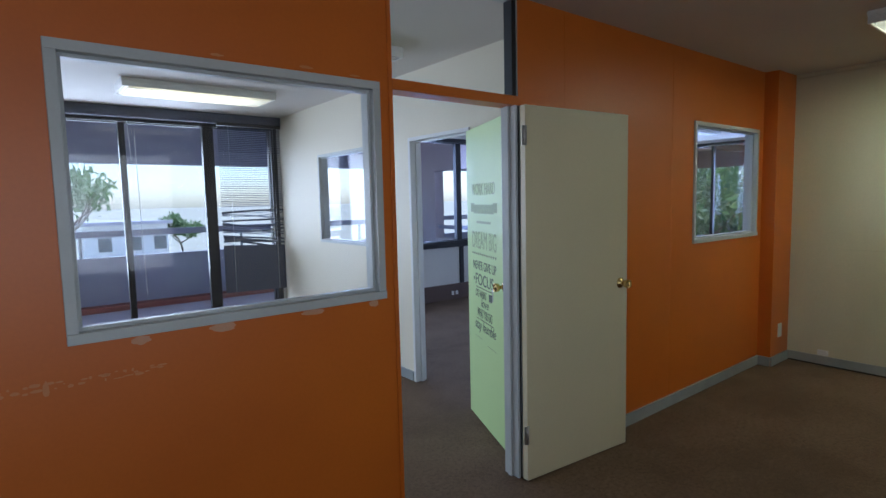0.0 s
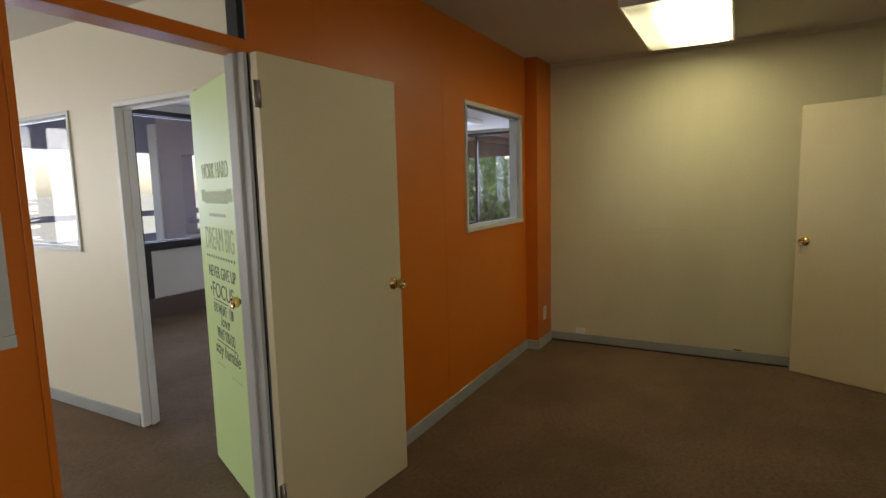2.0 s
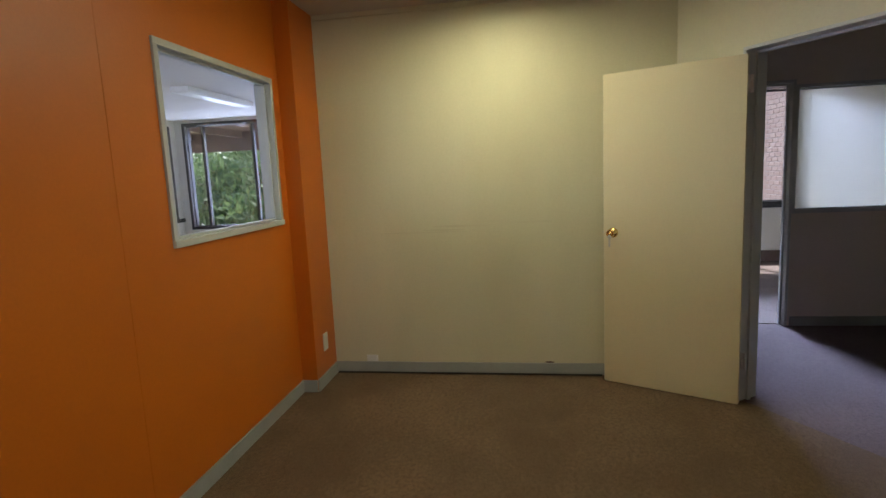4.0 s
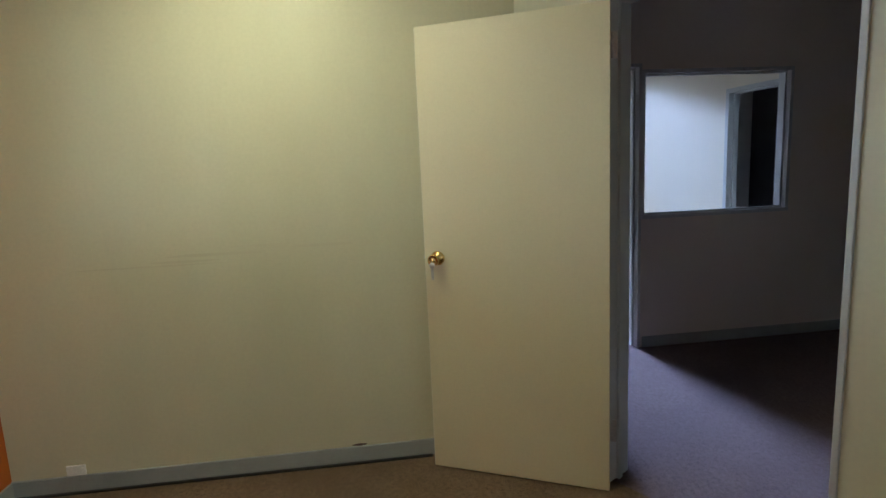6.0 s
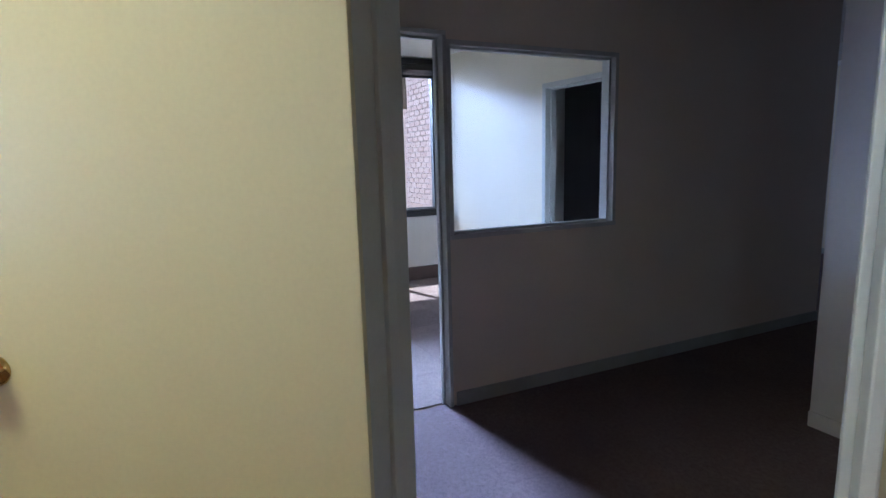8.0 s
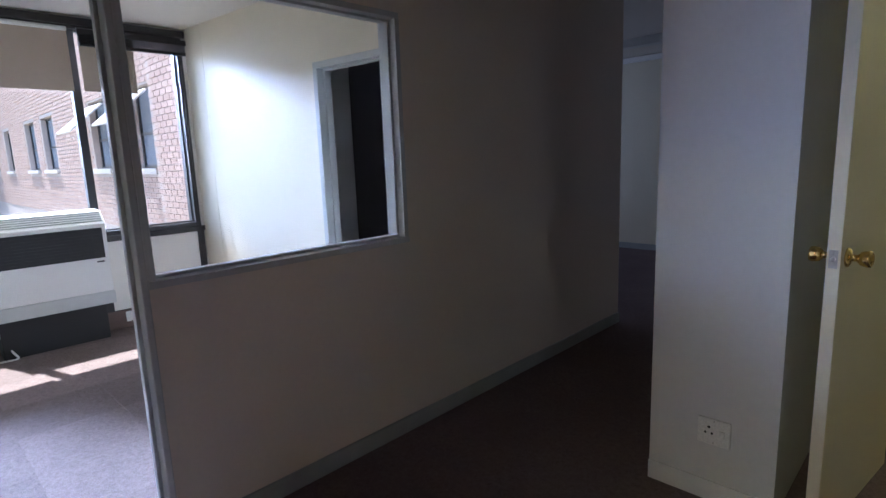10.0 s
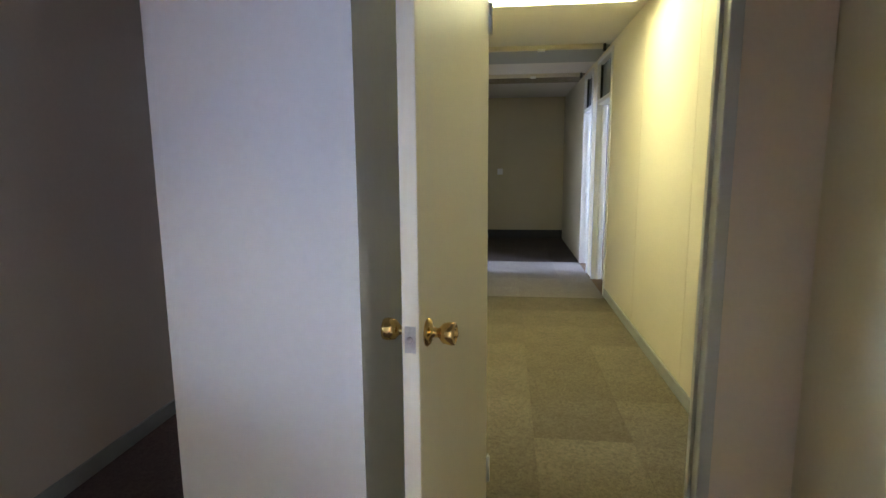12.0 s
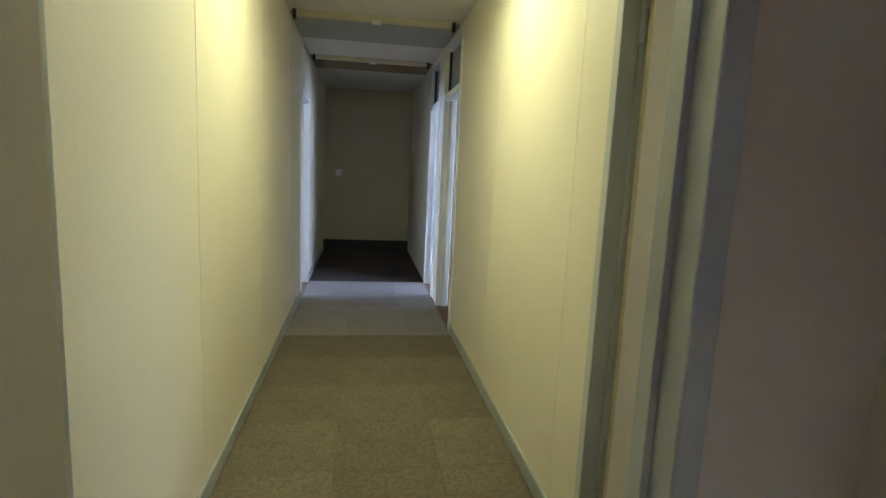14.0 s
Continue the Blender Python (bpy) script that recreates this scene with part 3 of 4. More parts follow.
# Black strip on the skirting's face; the gap's shade is painted, not cut.
skirting((6.505, 2.40), (6.486, 0.46), "black strip drawn as the shadow gap under the skirting board", BLACK, 0.012, deep=0.016)
skirting((6.15, -2.83), (6.62, -2.83), side=1, label="scuffed white skirting on the pier", material=WHITE_FRAME)
skirting((6.187, END), (4.775, END), "dark skirting at the end of the corridor", BLACK, 0.16)
skirting((6.13, 2.53), (6.13, 2.42), "grey skirting on the pilaster")

# ---- glazing of the outer walls ----
window_frame("window_north_office", MN, 0.1, 5.68, 0.02, 2.52, 0.12, 0.07, "dark-framed full-height glazing to the balcony", DARK_FRAME,
             [(1.1, 0.06), (2.1, 0.06), (3.1, 0.06), (4.03, 0.06), (4.89, 0.12)])
window_frame("window_north_far_office", MN, 5.85, 13.7, 0.86, 2.5, 0.12, 0.06, "dark-framed strip window over white panels", DARK_FRAME,
             [(7.6, 0.06), (8.62, 0.1), (10.2, 0.06), (12.0, 0.06)])
window_frame("window_east_far_office", ME_C, 0.15, 4.3, 0.68, 2.55, 0.14, 0.05, "dark-framed strip window over white panels", DARK_FRAME,
             [(0.5, 0.05), (1.44, 0.05), (2.4, 0.05), (3.35, 0.05)])
window_frame("window_east_heater_office", ME, 2.87, 5.31, 0.82, 2.56, 0.14, 0.045, "dark-framed strip window over white panels", DARK_FRAME,
             [(3.585, 0.06), (4.455, 0.06)])
window_frame("window_east_passage", ME, 7.73, 10.1, 0.86, 2.5, 0.14, 0.05, "dark-framed strip window", DARK_FRAME, [(8.5, 0.06), (9.3, 0.06)])
# Added frame for the south fill's opening, never in view.
window_frame("added_window_south", along((4.75, -1.101), (-2.2, -1.101)), 2.5, 5.8, 0.9, 2.1, 0.1, 0.05, "added grey-framed window, unseen, for the south fill light", GREY_FRAME, [(4.15, 0.05)])
window_frame("window_east_side_room", ME, 11.0, 13.4, 0.86, 2.56, 0.14, 0.05, "dark-framed strip window", DARK_FRAME, [(11.8, 0.06), (12.6, 0.06)])
DARK_SKIRT = plain("dark_brown_trunking", (0.13, 0.085, 0.068), 0.6)
skirting((EAST, -0.33), (EAST, -2.81), "dark brown trunking under the window", DARK_SKIRT, 0.16, deep=0.04)
skirting((3.61, NORTH), (EAST_C, NORTH), "dark brown trunking under the window", DARK_SKIRT, 0.24, deep=0.04)
skirting((EAST_C, NORTH), (EAST_C, 2.65), "dark brown trunking under the window", DARK_SKIRT, 0.16, deep=0.04)

# ---- balcony and outside ----
solid("balcony_floor", (-6, EAST_C, NORTH + 0.12, 10.4, -0.3, -0.02), PAVER, "sunlit red-grey paved balcony floor", "balcony")
solid("balcony_parapet", (-6, EAST_C, 10.2, 10.4, -0.3, 0.79), CONCRETE, "grey concrete balcony parapet", "parapet")
solid("balcony_kerb", (-6, EAST_C, 9.95, 10.2, -0.02, 0.06), BRICKRED, "red brick kerb along the parapet", "kerb")
solid("balcony_fascia", (-6, EAST_C, 10.2, 10.45, 2.24, 2.92), CONCRETE, "grey concrete fascia beam over the balcony", "beam")
rail = thing("balcony_rail", Matrix.Translation((0, 10.3, 0)), "grey painted handrail on the parapet", "railing")
box_part("handrail", (-6, EAST_C, -0.03, 0.03, 1.1, 1.2), CONCRETE, rail)
for k in range(6):
    box_part("post", (-5.6 + 2.4 * k, -5.56 + 2.4 * k, -0.02, 0.02, 0.79, 1.12), GREY_FRAME, rail)
# The end wall's shade is put into this mauve plaster colour.
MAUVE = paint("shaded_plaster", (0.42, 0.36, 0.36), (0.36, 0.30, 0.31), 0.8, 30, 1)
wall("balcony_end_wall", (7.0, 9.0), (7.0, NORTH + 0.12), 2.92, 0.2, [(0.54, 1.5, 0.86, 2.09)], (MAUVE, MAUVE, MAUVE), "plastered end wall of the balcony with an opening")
# Paler block added for the lit end face of the balcony wall.
solid("balcony_wall_lit_end", (6.97, 7.22, 9.002, 9.2, -0.02, 2.6), SPANDREL, "lit end of the balcony wall, added as a paler plastered pillar", "pillar")
solid("opening_rail", (7.06, 7.12, 7.502, 8.458, 1.03, 1.1), CONCRETE, "grey rail across the opening in the balcony wall", "rail")

# ---- fittings ----
ceiling_box_light("ceiling_light", 4.93, 6.15, 0.93, 1.50, H_A, 0.055, LAMP_A, "large glowing fluorescent ceiling light with ribbed diffuser")
ceiling_box_light("ceiling_light", 1.66, 2.90, 5.55, 5.95, H_A, 0.05, LAMP_B, "long fluorescent ceiling light in the bright office")
ceiling_box_light("ceiling_light", 4.92, 6.04, -5.88, -5.30, H_B, 0.05, LAMP_C, "fluorescent ceiling light in the corridor")
ceiling_box_light("ceiling_light", 1.75, 3.06, 3.64, 3.98, H_A, 0.05, WHITE, "unlit fluorescent ceiling light near the doorway")
ceiling_box_light("ceiling_light", 8.6, 10.1, 4.75, 4.95, H_A, 0.04, WHITE, "unlit fluorescent batten in the far office")
ceiling_box_light("ceiling_light", 8.75, 9.98, -1.92, -1.27, H_B, 0.03, WHITE, "unlit flat ceiling light in the window office")

heater = thing("wall_heater", Matrix.Translation((10.725, -1.497, 0)) @ Matrix.Diagonal((0.93, 0.88, 0.915, 1)), "white and black air unit standing under the window", "air conditioner")
bm = bmesh.new()
box(bm, 0.0, 0.30, -0.465, 0.465, 0.34, 1.06, bevel=0.012)
part("casing", bm, WHITE, heater, "white enamelled casing")
bm = bmesh.new()
prof = [(0.0, 1.06), (0.30, 1.06), (0.30, 1.17), (0.10, 1.16)]
ends = [[bm.verts.new((x, y, z)) for x, z in prof] for y in (-0.465, 0.465)]
for k in range(4):
    bm.faces.new((ends[0][k], ends[0][(k + 1) % 4], ends[1][(k + 1) % 4], ends[1][k]))
bm.faces.new(ends[0]), bm.faces.new(ends[1])
top_hood = part("top_vent", bm, WHITE, heater, "sloping white air outlet")
for k in range(5):
    x = 0.015 + k * 0.017
    box_part("slat", (x, x + 0.004, -0.45, 0.45, 1.075 + k * 0.017, 1.085 + k * 0.017), GREY_FRAME, top_hood, bevel=0)
grille = box_part("grille", (-0.006, 0.0, -0.43, 0.43, 0.755, 1.02), BLACK, heater, "black recessed air grille", bevel=0.002)
for k in range(9):
    box_part("slat", (-0.009, -0.006, -0.42, 0.42, 0.775 + k * 0.026, 0.781 + k * 0.026), DARK_FRAME, grille, bevel=0)
for k in range(5):
    box_part("bar", (-0.0105, -0.009, -0.34 + k * 0.17, -0.334 + k * 0.17, 0.76, 1.015), DARK_FRAME, grille, bevel=0)
box_part("badge", (-0.002, 0.0, -0.42, -0.36, 0.715, 0.728), BLACK, heater, "small dark badge", bevel=0)
box_part("trim", (-0.012, 0.0, -0.467, 0.467, 0.335, 0.45), GREY_FRAME, heater, "grey lower trim", bevel=0.004)
box_part("base", (0.07, 0.30, -0.40, 0.40, 0.004, 0.34), BLACK, heater, "black base", bevel=0.006)
bm = bmesh.new()
pts = []
knots = [Vector(p) for p in ((10.86, -1.10, 0.32), (10.84, -1.14, 0.20), (10.79, -1.20, 0.06), (10.76, -1.22, 0.012), (10.76, -1.13, 0.010), (10.80, -1.00, 0.010),
                             (10.86, -0.90, 0.012), (10.92, -0.87, 0.03), (10.97, -0.90, 0.09), (10.985, -0.94, 0.12))]
for k in range(len(knots) - 1):
    p0, p1, p2, p3 = knots[max(k - 1, 0)], knots[k], knots[k + 1], knots[min(k + 2, len(knots) - 1)]
    for a in (0, 0.25, 0.5, 0.75):
        pts.append(p1 + (p2 - p0) * 0.5 * a + (p0 * 2 - p1 * 5 + p2 * 4 - p3) * 0.5 * a * a + (p1 * 3 - p0 - p2 * 3 + p3) * 0.5 * a ** 3)
tube(bm, pts, 0.008)
cable = tagged(new("power_cable", mesh_of("power_cable", bm, WHITE)), "white power cable lying on the carpet", "cable")

# roller blinds, venetian headrail and cord of the window office
BLIND = paint("beige_blind_cloth", (0.46, 0.38, 0.30), (0.40, 0.33, 0.26), 0.9, 200, 2)
for y0, y1, z0 in ((-0.37, -1.02, 2.035), (-1.085, -1.89, 2.035), (-1.96, -2.36, 2.04)):
    rb = thing("roller_blind", Matrix.Translation((EAST - 0.045, (y0 + y1) / 2, 0)), "beige roller blind half drawn at the window", "blind", "roller blinds of the window office")
    w = abs(y1 - y0) / 2
    box_part("cloth", (0.0, 0.003, -w, w, z0, 2.49), BLIND, rb, bevel=0)
    box_part("bottom_bar", (-0.004, 0.006, -w, w, z0 - 0.014, z0), BLIND, rb)
    bm = bmesh.new()
    tube(bm, [(0, -w, 2.5), (0, w, 2.5)], 0.018, 10)
    part("roller", bm, WHITE, rb)
hb = thing("venetian_blind", Matrix.Translation((EAST - 0.08, -2.37, 0)), "raised dark venetian blind at the window", "blind")
box_part("headrail", (-0.02, 0.02, -0.42, 0.42, 2.46, 2.505), DARK_FRAME, hb)
for k in range(6):
    box_part("slat", (-0.018, 0.018, -0.41, 0.41, 2.40 + k * 0.01, 2.4035 + k * 0.01), DARK_FRAME, hb, bevel=0)
box_part("bottom_rail", (-0.02, 0.02, -0.41, 0.41, 2.375, 2.397), DARK_FRAME, hb)
bm = bmesh.new()
tube(bm, [(0, -0.36, 2.39), (0.004, -0.365, 1.9), (0, -0.36, 1.55)], 0.006, 6)
part("pull_cord", bm, DARK_FRAME, hb)
bm = bmesh.new()
box(bm, EAST - 0.035, EAST - 0.002, -2.81, -0.33, 2.54, 2.60, bevel=0.004)
tagged(new("trim", mesh_of("trim", bm, DARK_FRAME)), "dark curtain track at the ceiling", "trim", kind="structure")
for y in (-1.055, -1.925, -2.77):
    bm = bmesh.new()
    box(bm, EAST - 0.02, EAST - 0.001, y - 0.03, y + 0.03, 0.16, 0.80, bevel=0.003)
    tagged(new("trim", mesh_of("trim", bm, DARK_FRAME)), "dark post between white panels", "trim", kind="structure")
bm = bmesh.new()
box(bm, EAST - 0.03, EAST - 0.001, -2.81, -0.33, 0.775, 0.825, bevel=0.004)
tagged(new("trim", mesh_of("trim", bm, DARK_FRAME)), "dark window rail over the panels", "trim", kind="structure")
for y in (5.61, 6.55, 4.65, 3.7):
    bm = bmesh.new()
    box(bm, EAST_C - 0.02, EAST_C - 0.001, y - 0.025, y + 0.025, 0.16, 0.66, bevel=0.003)
    tagged(new("trim", mesh_of("trim", bm, DARK_FRAME)), "dark post between white panels", "trim", kind="structure")
for x in (5.43, 6.42, 7.4):
    bm = bmesh.new()
    box(bm, x - 0.04, x + 0.04, NORTH - 0.02, NORTH - 0.001, 0.24, 0.84, bevel=0.003)
    tagged(new("trim", mesh_of("trim", bm, DARK_FRAME)), "dark post between white panels", "trim", kind="structure")
bm = bmesh.new()
box(bm, 3.61, EAST_C, NORTH - 0.03, NORTH - 0.001, 0.82, 0.89, bevel=0.004)
tagged(new("trim", mesh_of("trim", bm, DARK_FRAME)), "dark window rail over the panels", "trim", kind="structure")


def socket_outlet(name, m, w, h, label, pins=True, rocker=True):
    """A wall plate: local x along the wall, y out of it."""
    top = thing(name, m, label, "socket")
    box_part("plate", (-w / 2, w / 2, 0, 0.009, -h / 2, h / 2), WHITE, top, bevel=0.003)
    if pins:
        for u, v, r in ((0.018, 0.018, 0.0055), (0.03, -0.006, 0.0045), (0.006, -0.006, 0.0045)):
            bm = bmesh.new()
            lathe(bm, [(0, 0.0085), (r, 0.0085), (r, 0.0096), (0, 0.0096)], Matrix.Translation((u, 0, v)) @ Matrix.Rotation(radians(-90), 4, "X"), 12)
            part("pin_hole", bm, BLACK, top)
        for v in (-0.045, 0.045):
            bm = bmesh.new()
            lathe(bm, [(0, 0.0085), (0.003, 0.0085), (0.003, 0.0098), (0, 0.0098)], Matrix.Translation((0, 0, v)) @ Matrix.Rotation(radians(-90), 4, "X"), 10)
            part("screw", bm, STEEL, top)
    if rocker:
        box_part("rocker", (-0.04, -0.022, 0.008, 0.013, -0.017, 0.013), WHITE, top, bevel=0.002)
    return top


socket_outlet("wall_socket", pose(6.366, -2.83, 0.295), 0.122, 0.108, "white three-pin wall socket with a rocker switch on the pier")
socket_outlet("wall_socket", pose(6.508, 2.13, 0.115, 0, 0, 90), 0.085, 0.05, "small white socket on the skirting of the yellowed wall", pins=False)
socket_outlet("blank_plate", pose(6.315, 2.42, 0.305, 0, 0, 180), 0.075, 0.125, "white blank plate on the orange pilaster", pins=False, rocker=False)
socket_outlet("light_switch", pose(5.955, END, 1.265), 0.10, 0.11, "white light switch on the end wall", pins=False)
for y in (-0.66, -0.74):
    socket_outlet("trunking_socket", pose(EAST - 0.04, y, 0.09, 0, 0, 90), 0.06, 0.06, "small white socket in the dark trunking", pins=False)
socket_outlet("trunking_socket", pose(EAST - 0.04, -0.95, 0.12, 0, 0, 90), 0.05, 0.06, "small white socket in the dark trunking", pins=False, rocker=False)
socket_outlet("trunking_socket", pose(EAST - 0.04, -2.15, 0.1, 0, 0, 90), 0.24, 0.09, "white blank cover in the dark trunking", pins=False, rocker=False)
for x in (6.2, 6.28):
    socket_outlet("trunking_socket", pose(x, NORTH - 0.04, 0.1, 0, 0, 180), 0.05, 0.06, "small white socket in the dark trunking", pins=False, rocker=False)
bm = bmesh.new()
box(bm, 5.1075, 5.1115, -3.705, -3.683, 0.99, 1.03, bevel=0.001)
strike = tagged(new("strike_plate", mesh_of("strike_plate", bm, BLACK)), "dark latch hole in the door frame", "strike plate", kind="structure")
bm = bmesh.new()
lathe(bm, [(0, 0), (0.008, 0), (0.009, 0.012), (0.004, 0.02), (0, 0.02)], pose(4.03, 2.53, 1.829, 90), 10)
tagged(new("wall_hook", mesh_of("wall_hook", bm, DARK_FRAME)), "small dark screw stuck in the orange wall", "hook")

# corridor battens and the boards of the ceiling beyond them
BATTEN = paint("cream_batten_paint", (0.62, 0.57, 0.42), (0.55, 0.50, 0.36), 0.6, 90, 4)
GREY_BOARD = paint("grey_ceiling_board", (0.36, 0.37, 0.35), (0.31, 0.32, 0.30), 0.8, 60, 1.2)
BROWN_BOARD = paint("varnished_brown_board", (0.20, 0.13, 0.085), (0.14, 0.09, 0.06), 0.22, 60, 2.0)
for y0, y1, mat, label in ((-8.55, -7.66, GREY_BOARD, "grey unpainted ceiling board across the corridor"), (-10.2, -9.46, BROWN_BOARD, "glossy brown board across the corridor ceiling")):
    solid("ceiling_board", (4.78, 6.182, y0, y1, H_B - 0.012, H_B - 0.001), mat, label, "ceiling board", bevel=0.002)
for y in (-7.62, -9.42):
    lb = thing("batten_light", Matrix.Translation((5.49, y, H_B)), "unlit fluorescent batten across the corridor ceiling", "ceiling light", "corridor battens")
    box_part("spine", (-0.63, 0.63, -0.022, 0.022, -0.035, -0.001), BATTEN, lb)
    for a, b in ((-0.63, -0.03), (0.03, 0.63)):
        box_part("cover", (a, b, -0.03, 0.012, -0.046, -0.036), BATTEN, lb, "painted cover strip")
    # Black blocks drawn where the batten ends in dark gaps.
    for a in (-0.66, 0.635):
        box_part("end_gap", (a, a + 0.025, -0.03, 0.03, -0.07, -0.001), BLACK, lb, "black block drawn as the dark gap at the end")
    box_part("starter", (-0.045, 0.03, -0.035, 0.02, -0.058, -0.03), WHITE, lb, "broken white tube holder")

# joints between wall boards
for wallname, us in (("wall_orange", (6.81, 5.63)), ("wall_corridor_west", (5.85, 7.13)), ("wall_corridor_east", (1.4, 2.71, 4.0)),
                     ("wall_heater_room_south", (0.3,)), ("wall_passage_end", (1.9, 2.35))):
    wob = bpy.data.objects[wallname]
    for u in us:
        bm = bmesh.new()
        box(bm, u - 0.003, u + 0.003, -0.0013, 0.0, 0.09, H_A - 0.02)
        part("joint_strip", bm, wob.data.materials[0], wob)


def patch(wallname, u, z, w, h, material, seed, thick=0.0012):
    """A thin uneven smear of filler or dirt on a wall's near face."""
    rng = random.Random(seed)
    bm = bmesh.new()
    n = 18
    rim = [(u + w / 2 * math.cos(2 * math.pi * k / n) * rng.uniform(0.8, 1.12), z + h / 2 * math.sin(2 * math.pi * k / n) * rng.uniform(0.75, 1.15)) for k in range(n)]
    face = bm.faces.new([bm.verts.new((a, -thick, b)) for a, b in rim])
    made = bmesh.ops.extrude_face_region(bm, geom=[face])
    bmesh.ops.translate(bm, verts=[v for v in made["geom"] if isinstance(v, bmesh.types.BMVert)], vec=(0, thick, 0))
    part("filler_smear", bm, material, bpy.data.objects[wallname])


FILLER = paint("old_filler", (0.60, 0.27, 0.11), (0.58, 0.22, 0.07), 0.9, 120, 9)
PALE = paint("pale_filler", (0.62, 0.38, 0.25), (0.60, 0.26, 0.11), 0.9, 120, 9)
for k, (x, z, w, h) in enumerate(((1.223, 1.108, 0.06, 0.03), (1.489, 1.11, 0.10, 0.035), (1.843, 1.113, 0.10, 0.025), (2.129, 1.11, 0.05, 0.03),
                                  (1.522, 2.086, 0.05, 0.01), (1.859, 2.087, 0.06, 0.012), (2.074, 2.08, 0.05, 0.008))):
    patch("wall_orange", x + 2.2, z, w, h, PALE if k < 4 else FILLER, 40 + k)
rng = random.Random(5)
for k in range(34):
    x = rng.uniform(0.84, 1.28)
    patch("wall_orange", x + 2.2, 1.006 + rng.uniform(-0.012, 0.012) - 0.01 * (x - 1.05), rng.uniform(0.006, 0.035), rng.uniform(0.003, 0.012), FILLER, 100 + k)
patch("wall_orange", 0.955 + 2.2, 1.0, 0.018, 0.05, FILLER, 99)
GRIME = paint("faint_grime", (0.575, 0.535, 0.365), (0.62, 0.585, 0.41), 0.6, 60, 6)
for k, (y, z, w, h) in enumerate(((1.4, 1.09, 0.5, 0.016), (0.95, 1.105, 0.42, 0.014), (1.7, 1.05, 0.7, 0.008), (1.2, 1.12, 0.3, 0.01), (1.55, 1.065, 0.35, 0.012))):
    patch("wall_yellow", 2.61 - y, z, w, h, GRIME, 200 + k, 0.0006)
patch("wall_yellow", 2.61 - 0.82, 0.09, 0.07, 0.012, DARK_SKIRT, 230)
for k, (y, z, w, h) in enumerate(((-0.78, 0.30, 0.16, 0.10), (-0.86, 0.38, 0.14, 0.06), (-0.7, 0.25, 0.12, 0.05))):
    patch("wall_east", 2.53 - y, z, w, h, WHITE_FRAME, 240 + k)
bm = bmesh.new()
tube(bm, [(6.505, 2.4, 2.562), (6.503, 1.2, 2.566), (6.492, 0.02, 2.564)], 0.006, 6)
tagged(new("cable_conduit", mesh_of("cable_conduit", bm, CREAM)), "thin painted cable along the top of the wall", "cable")


# ---- lettering on the green door ----
INK = plain("faded_ink", (0.10, 0.12, 0.09), 0.6)
# Paler ink: the door's sheen over the upper lines is put into it.
INK_PALE_SHEEN = plain("pale_sheen_ink", (0.40, 0.50, 0.26), 0.6)
green = bpy.data.objects["door_2"]


def lettering(text, x, z, size, width, material, shear=0.0):
    cu = bpy.data.curves.new("lettering", "FONT")
    cu.body, cu.size, cu.align_x, cu.shear, cu.extrude = text, size, "CENTER", shear, 0.0006
    tmp = bpy.data.objects.new("lettering", cu)
    scene.collection.objects.link(tmp)
    bpy.context.view_layer.update()
    me = bpy.data.meshes.new_from_object(tmp.evaluated_get(bpy.context.evaluated_depsgraph_get()))
    bpy.data.objects.remove(tmp)
    xs = [v.co.x for v in me.vertices]
    k = width / (max(xs) - min(xs))
    for v in me.vertices:
        v.co = Vector((x + v.co.x * k, -0.0206 - v.co.z, z + v.co.y))
    me.materials.clear()
    me.materials.append(material)
    ob = new("lettering", me)
    ob.parent = green
    tagged(ob, "dark printed words " + text.lower())


CX = 0.36
lettering("WORK HARD", CX, 1.585, 0.11, 0.46, INK_PALE_SHEEN)
box_part("printed_ribbon", (CX - 0.2, CX + 0.2, -0.0212, -0.020, 1.46, 1.52), INK_PALE_SHEEN, green, bevel=0)
box_part("printed_ribbon", (CX - 0.26, CX - 0.19, -0.0212, -0.020, 1.47, 1.53), INK_PALE_SHEEN, green, bevel=0)
box_part("printed_ribbon", (CX + 0.19, CX + 0.26, -0.0212, -0.020, 1.47, 1.53), INK_PALE_SHEEN, green, bevel=0)
box_part("printed_line", (CX - 0.14, CX + 0.14, -0.0212, -0.020, 1.395, 1.41), INK_PALE_SHEEN, green, bevel=0)
lettering("DREAM BIG", CX, 1.225, 0.165, 0.48, INK_PALE_SHEEN)
for k in range(12):
    box_part("printed_dot", (CX - 0.24 + k * 0.042, CX - 0.226 + k * 0.042, -0.0212, -0.020, 1.18, 1.194), INK, green, bevel=0)
lettering("NEVER GIVE UP", CX, 1.08, 0.085, 0.46, INK)
lettering("FOCUS", CX, 0.975, 0.11, 0.36, INK)
for x in (CX - 0.22, CX + 0.2):
    box_part("printed_dot", (x, x + 0.02, -0.0212, -0.020, 1.0, 1.02), INK, green, bevel=0)
box_part("printed_line", (CX - 0.17, CX + 0.17, -0.0212, -0.020, 0.955, 0.96), INK, green, bevel=0)
lettering("DO WHAT", CX - 0.07, 0.89, 0.075, 0.22, INK)
box_part("printed_icon", (CX + 0.09, CX + 0.15, -0.0212, -0.020, 0.89, 0.94), INK, green, bevel=0)
lettering("love", CX, 0.83, 0.085, 0.15, INK, 0.3)
lettering("WHAT YOU DO", CX, 0.755, 0.085, 0.30, INK)
box_part("printed_line", (CX - 0.17, CX + 0.17, -0.0212, -0.020, 0.735, 0.74), INK, green, bevel=0)
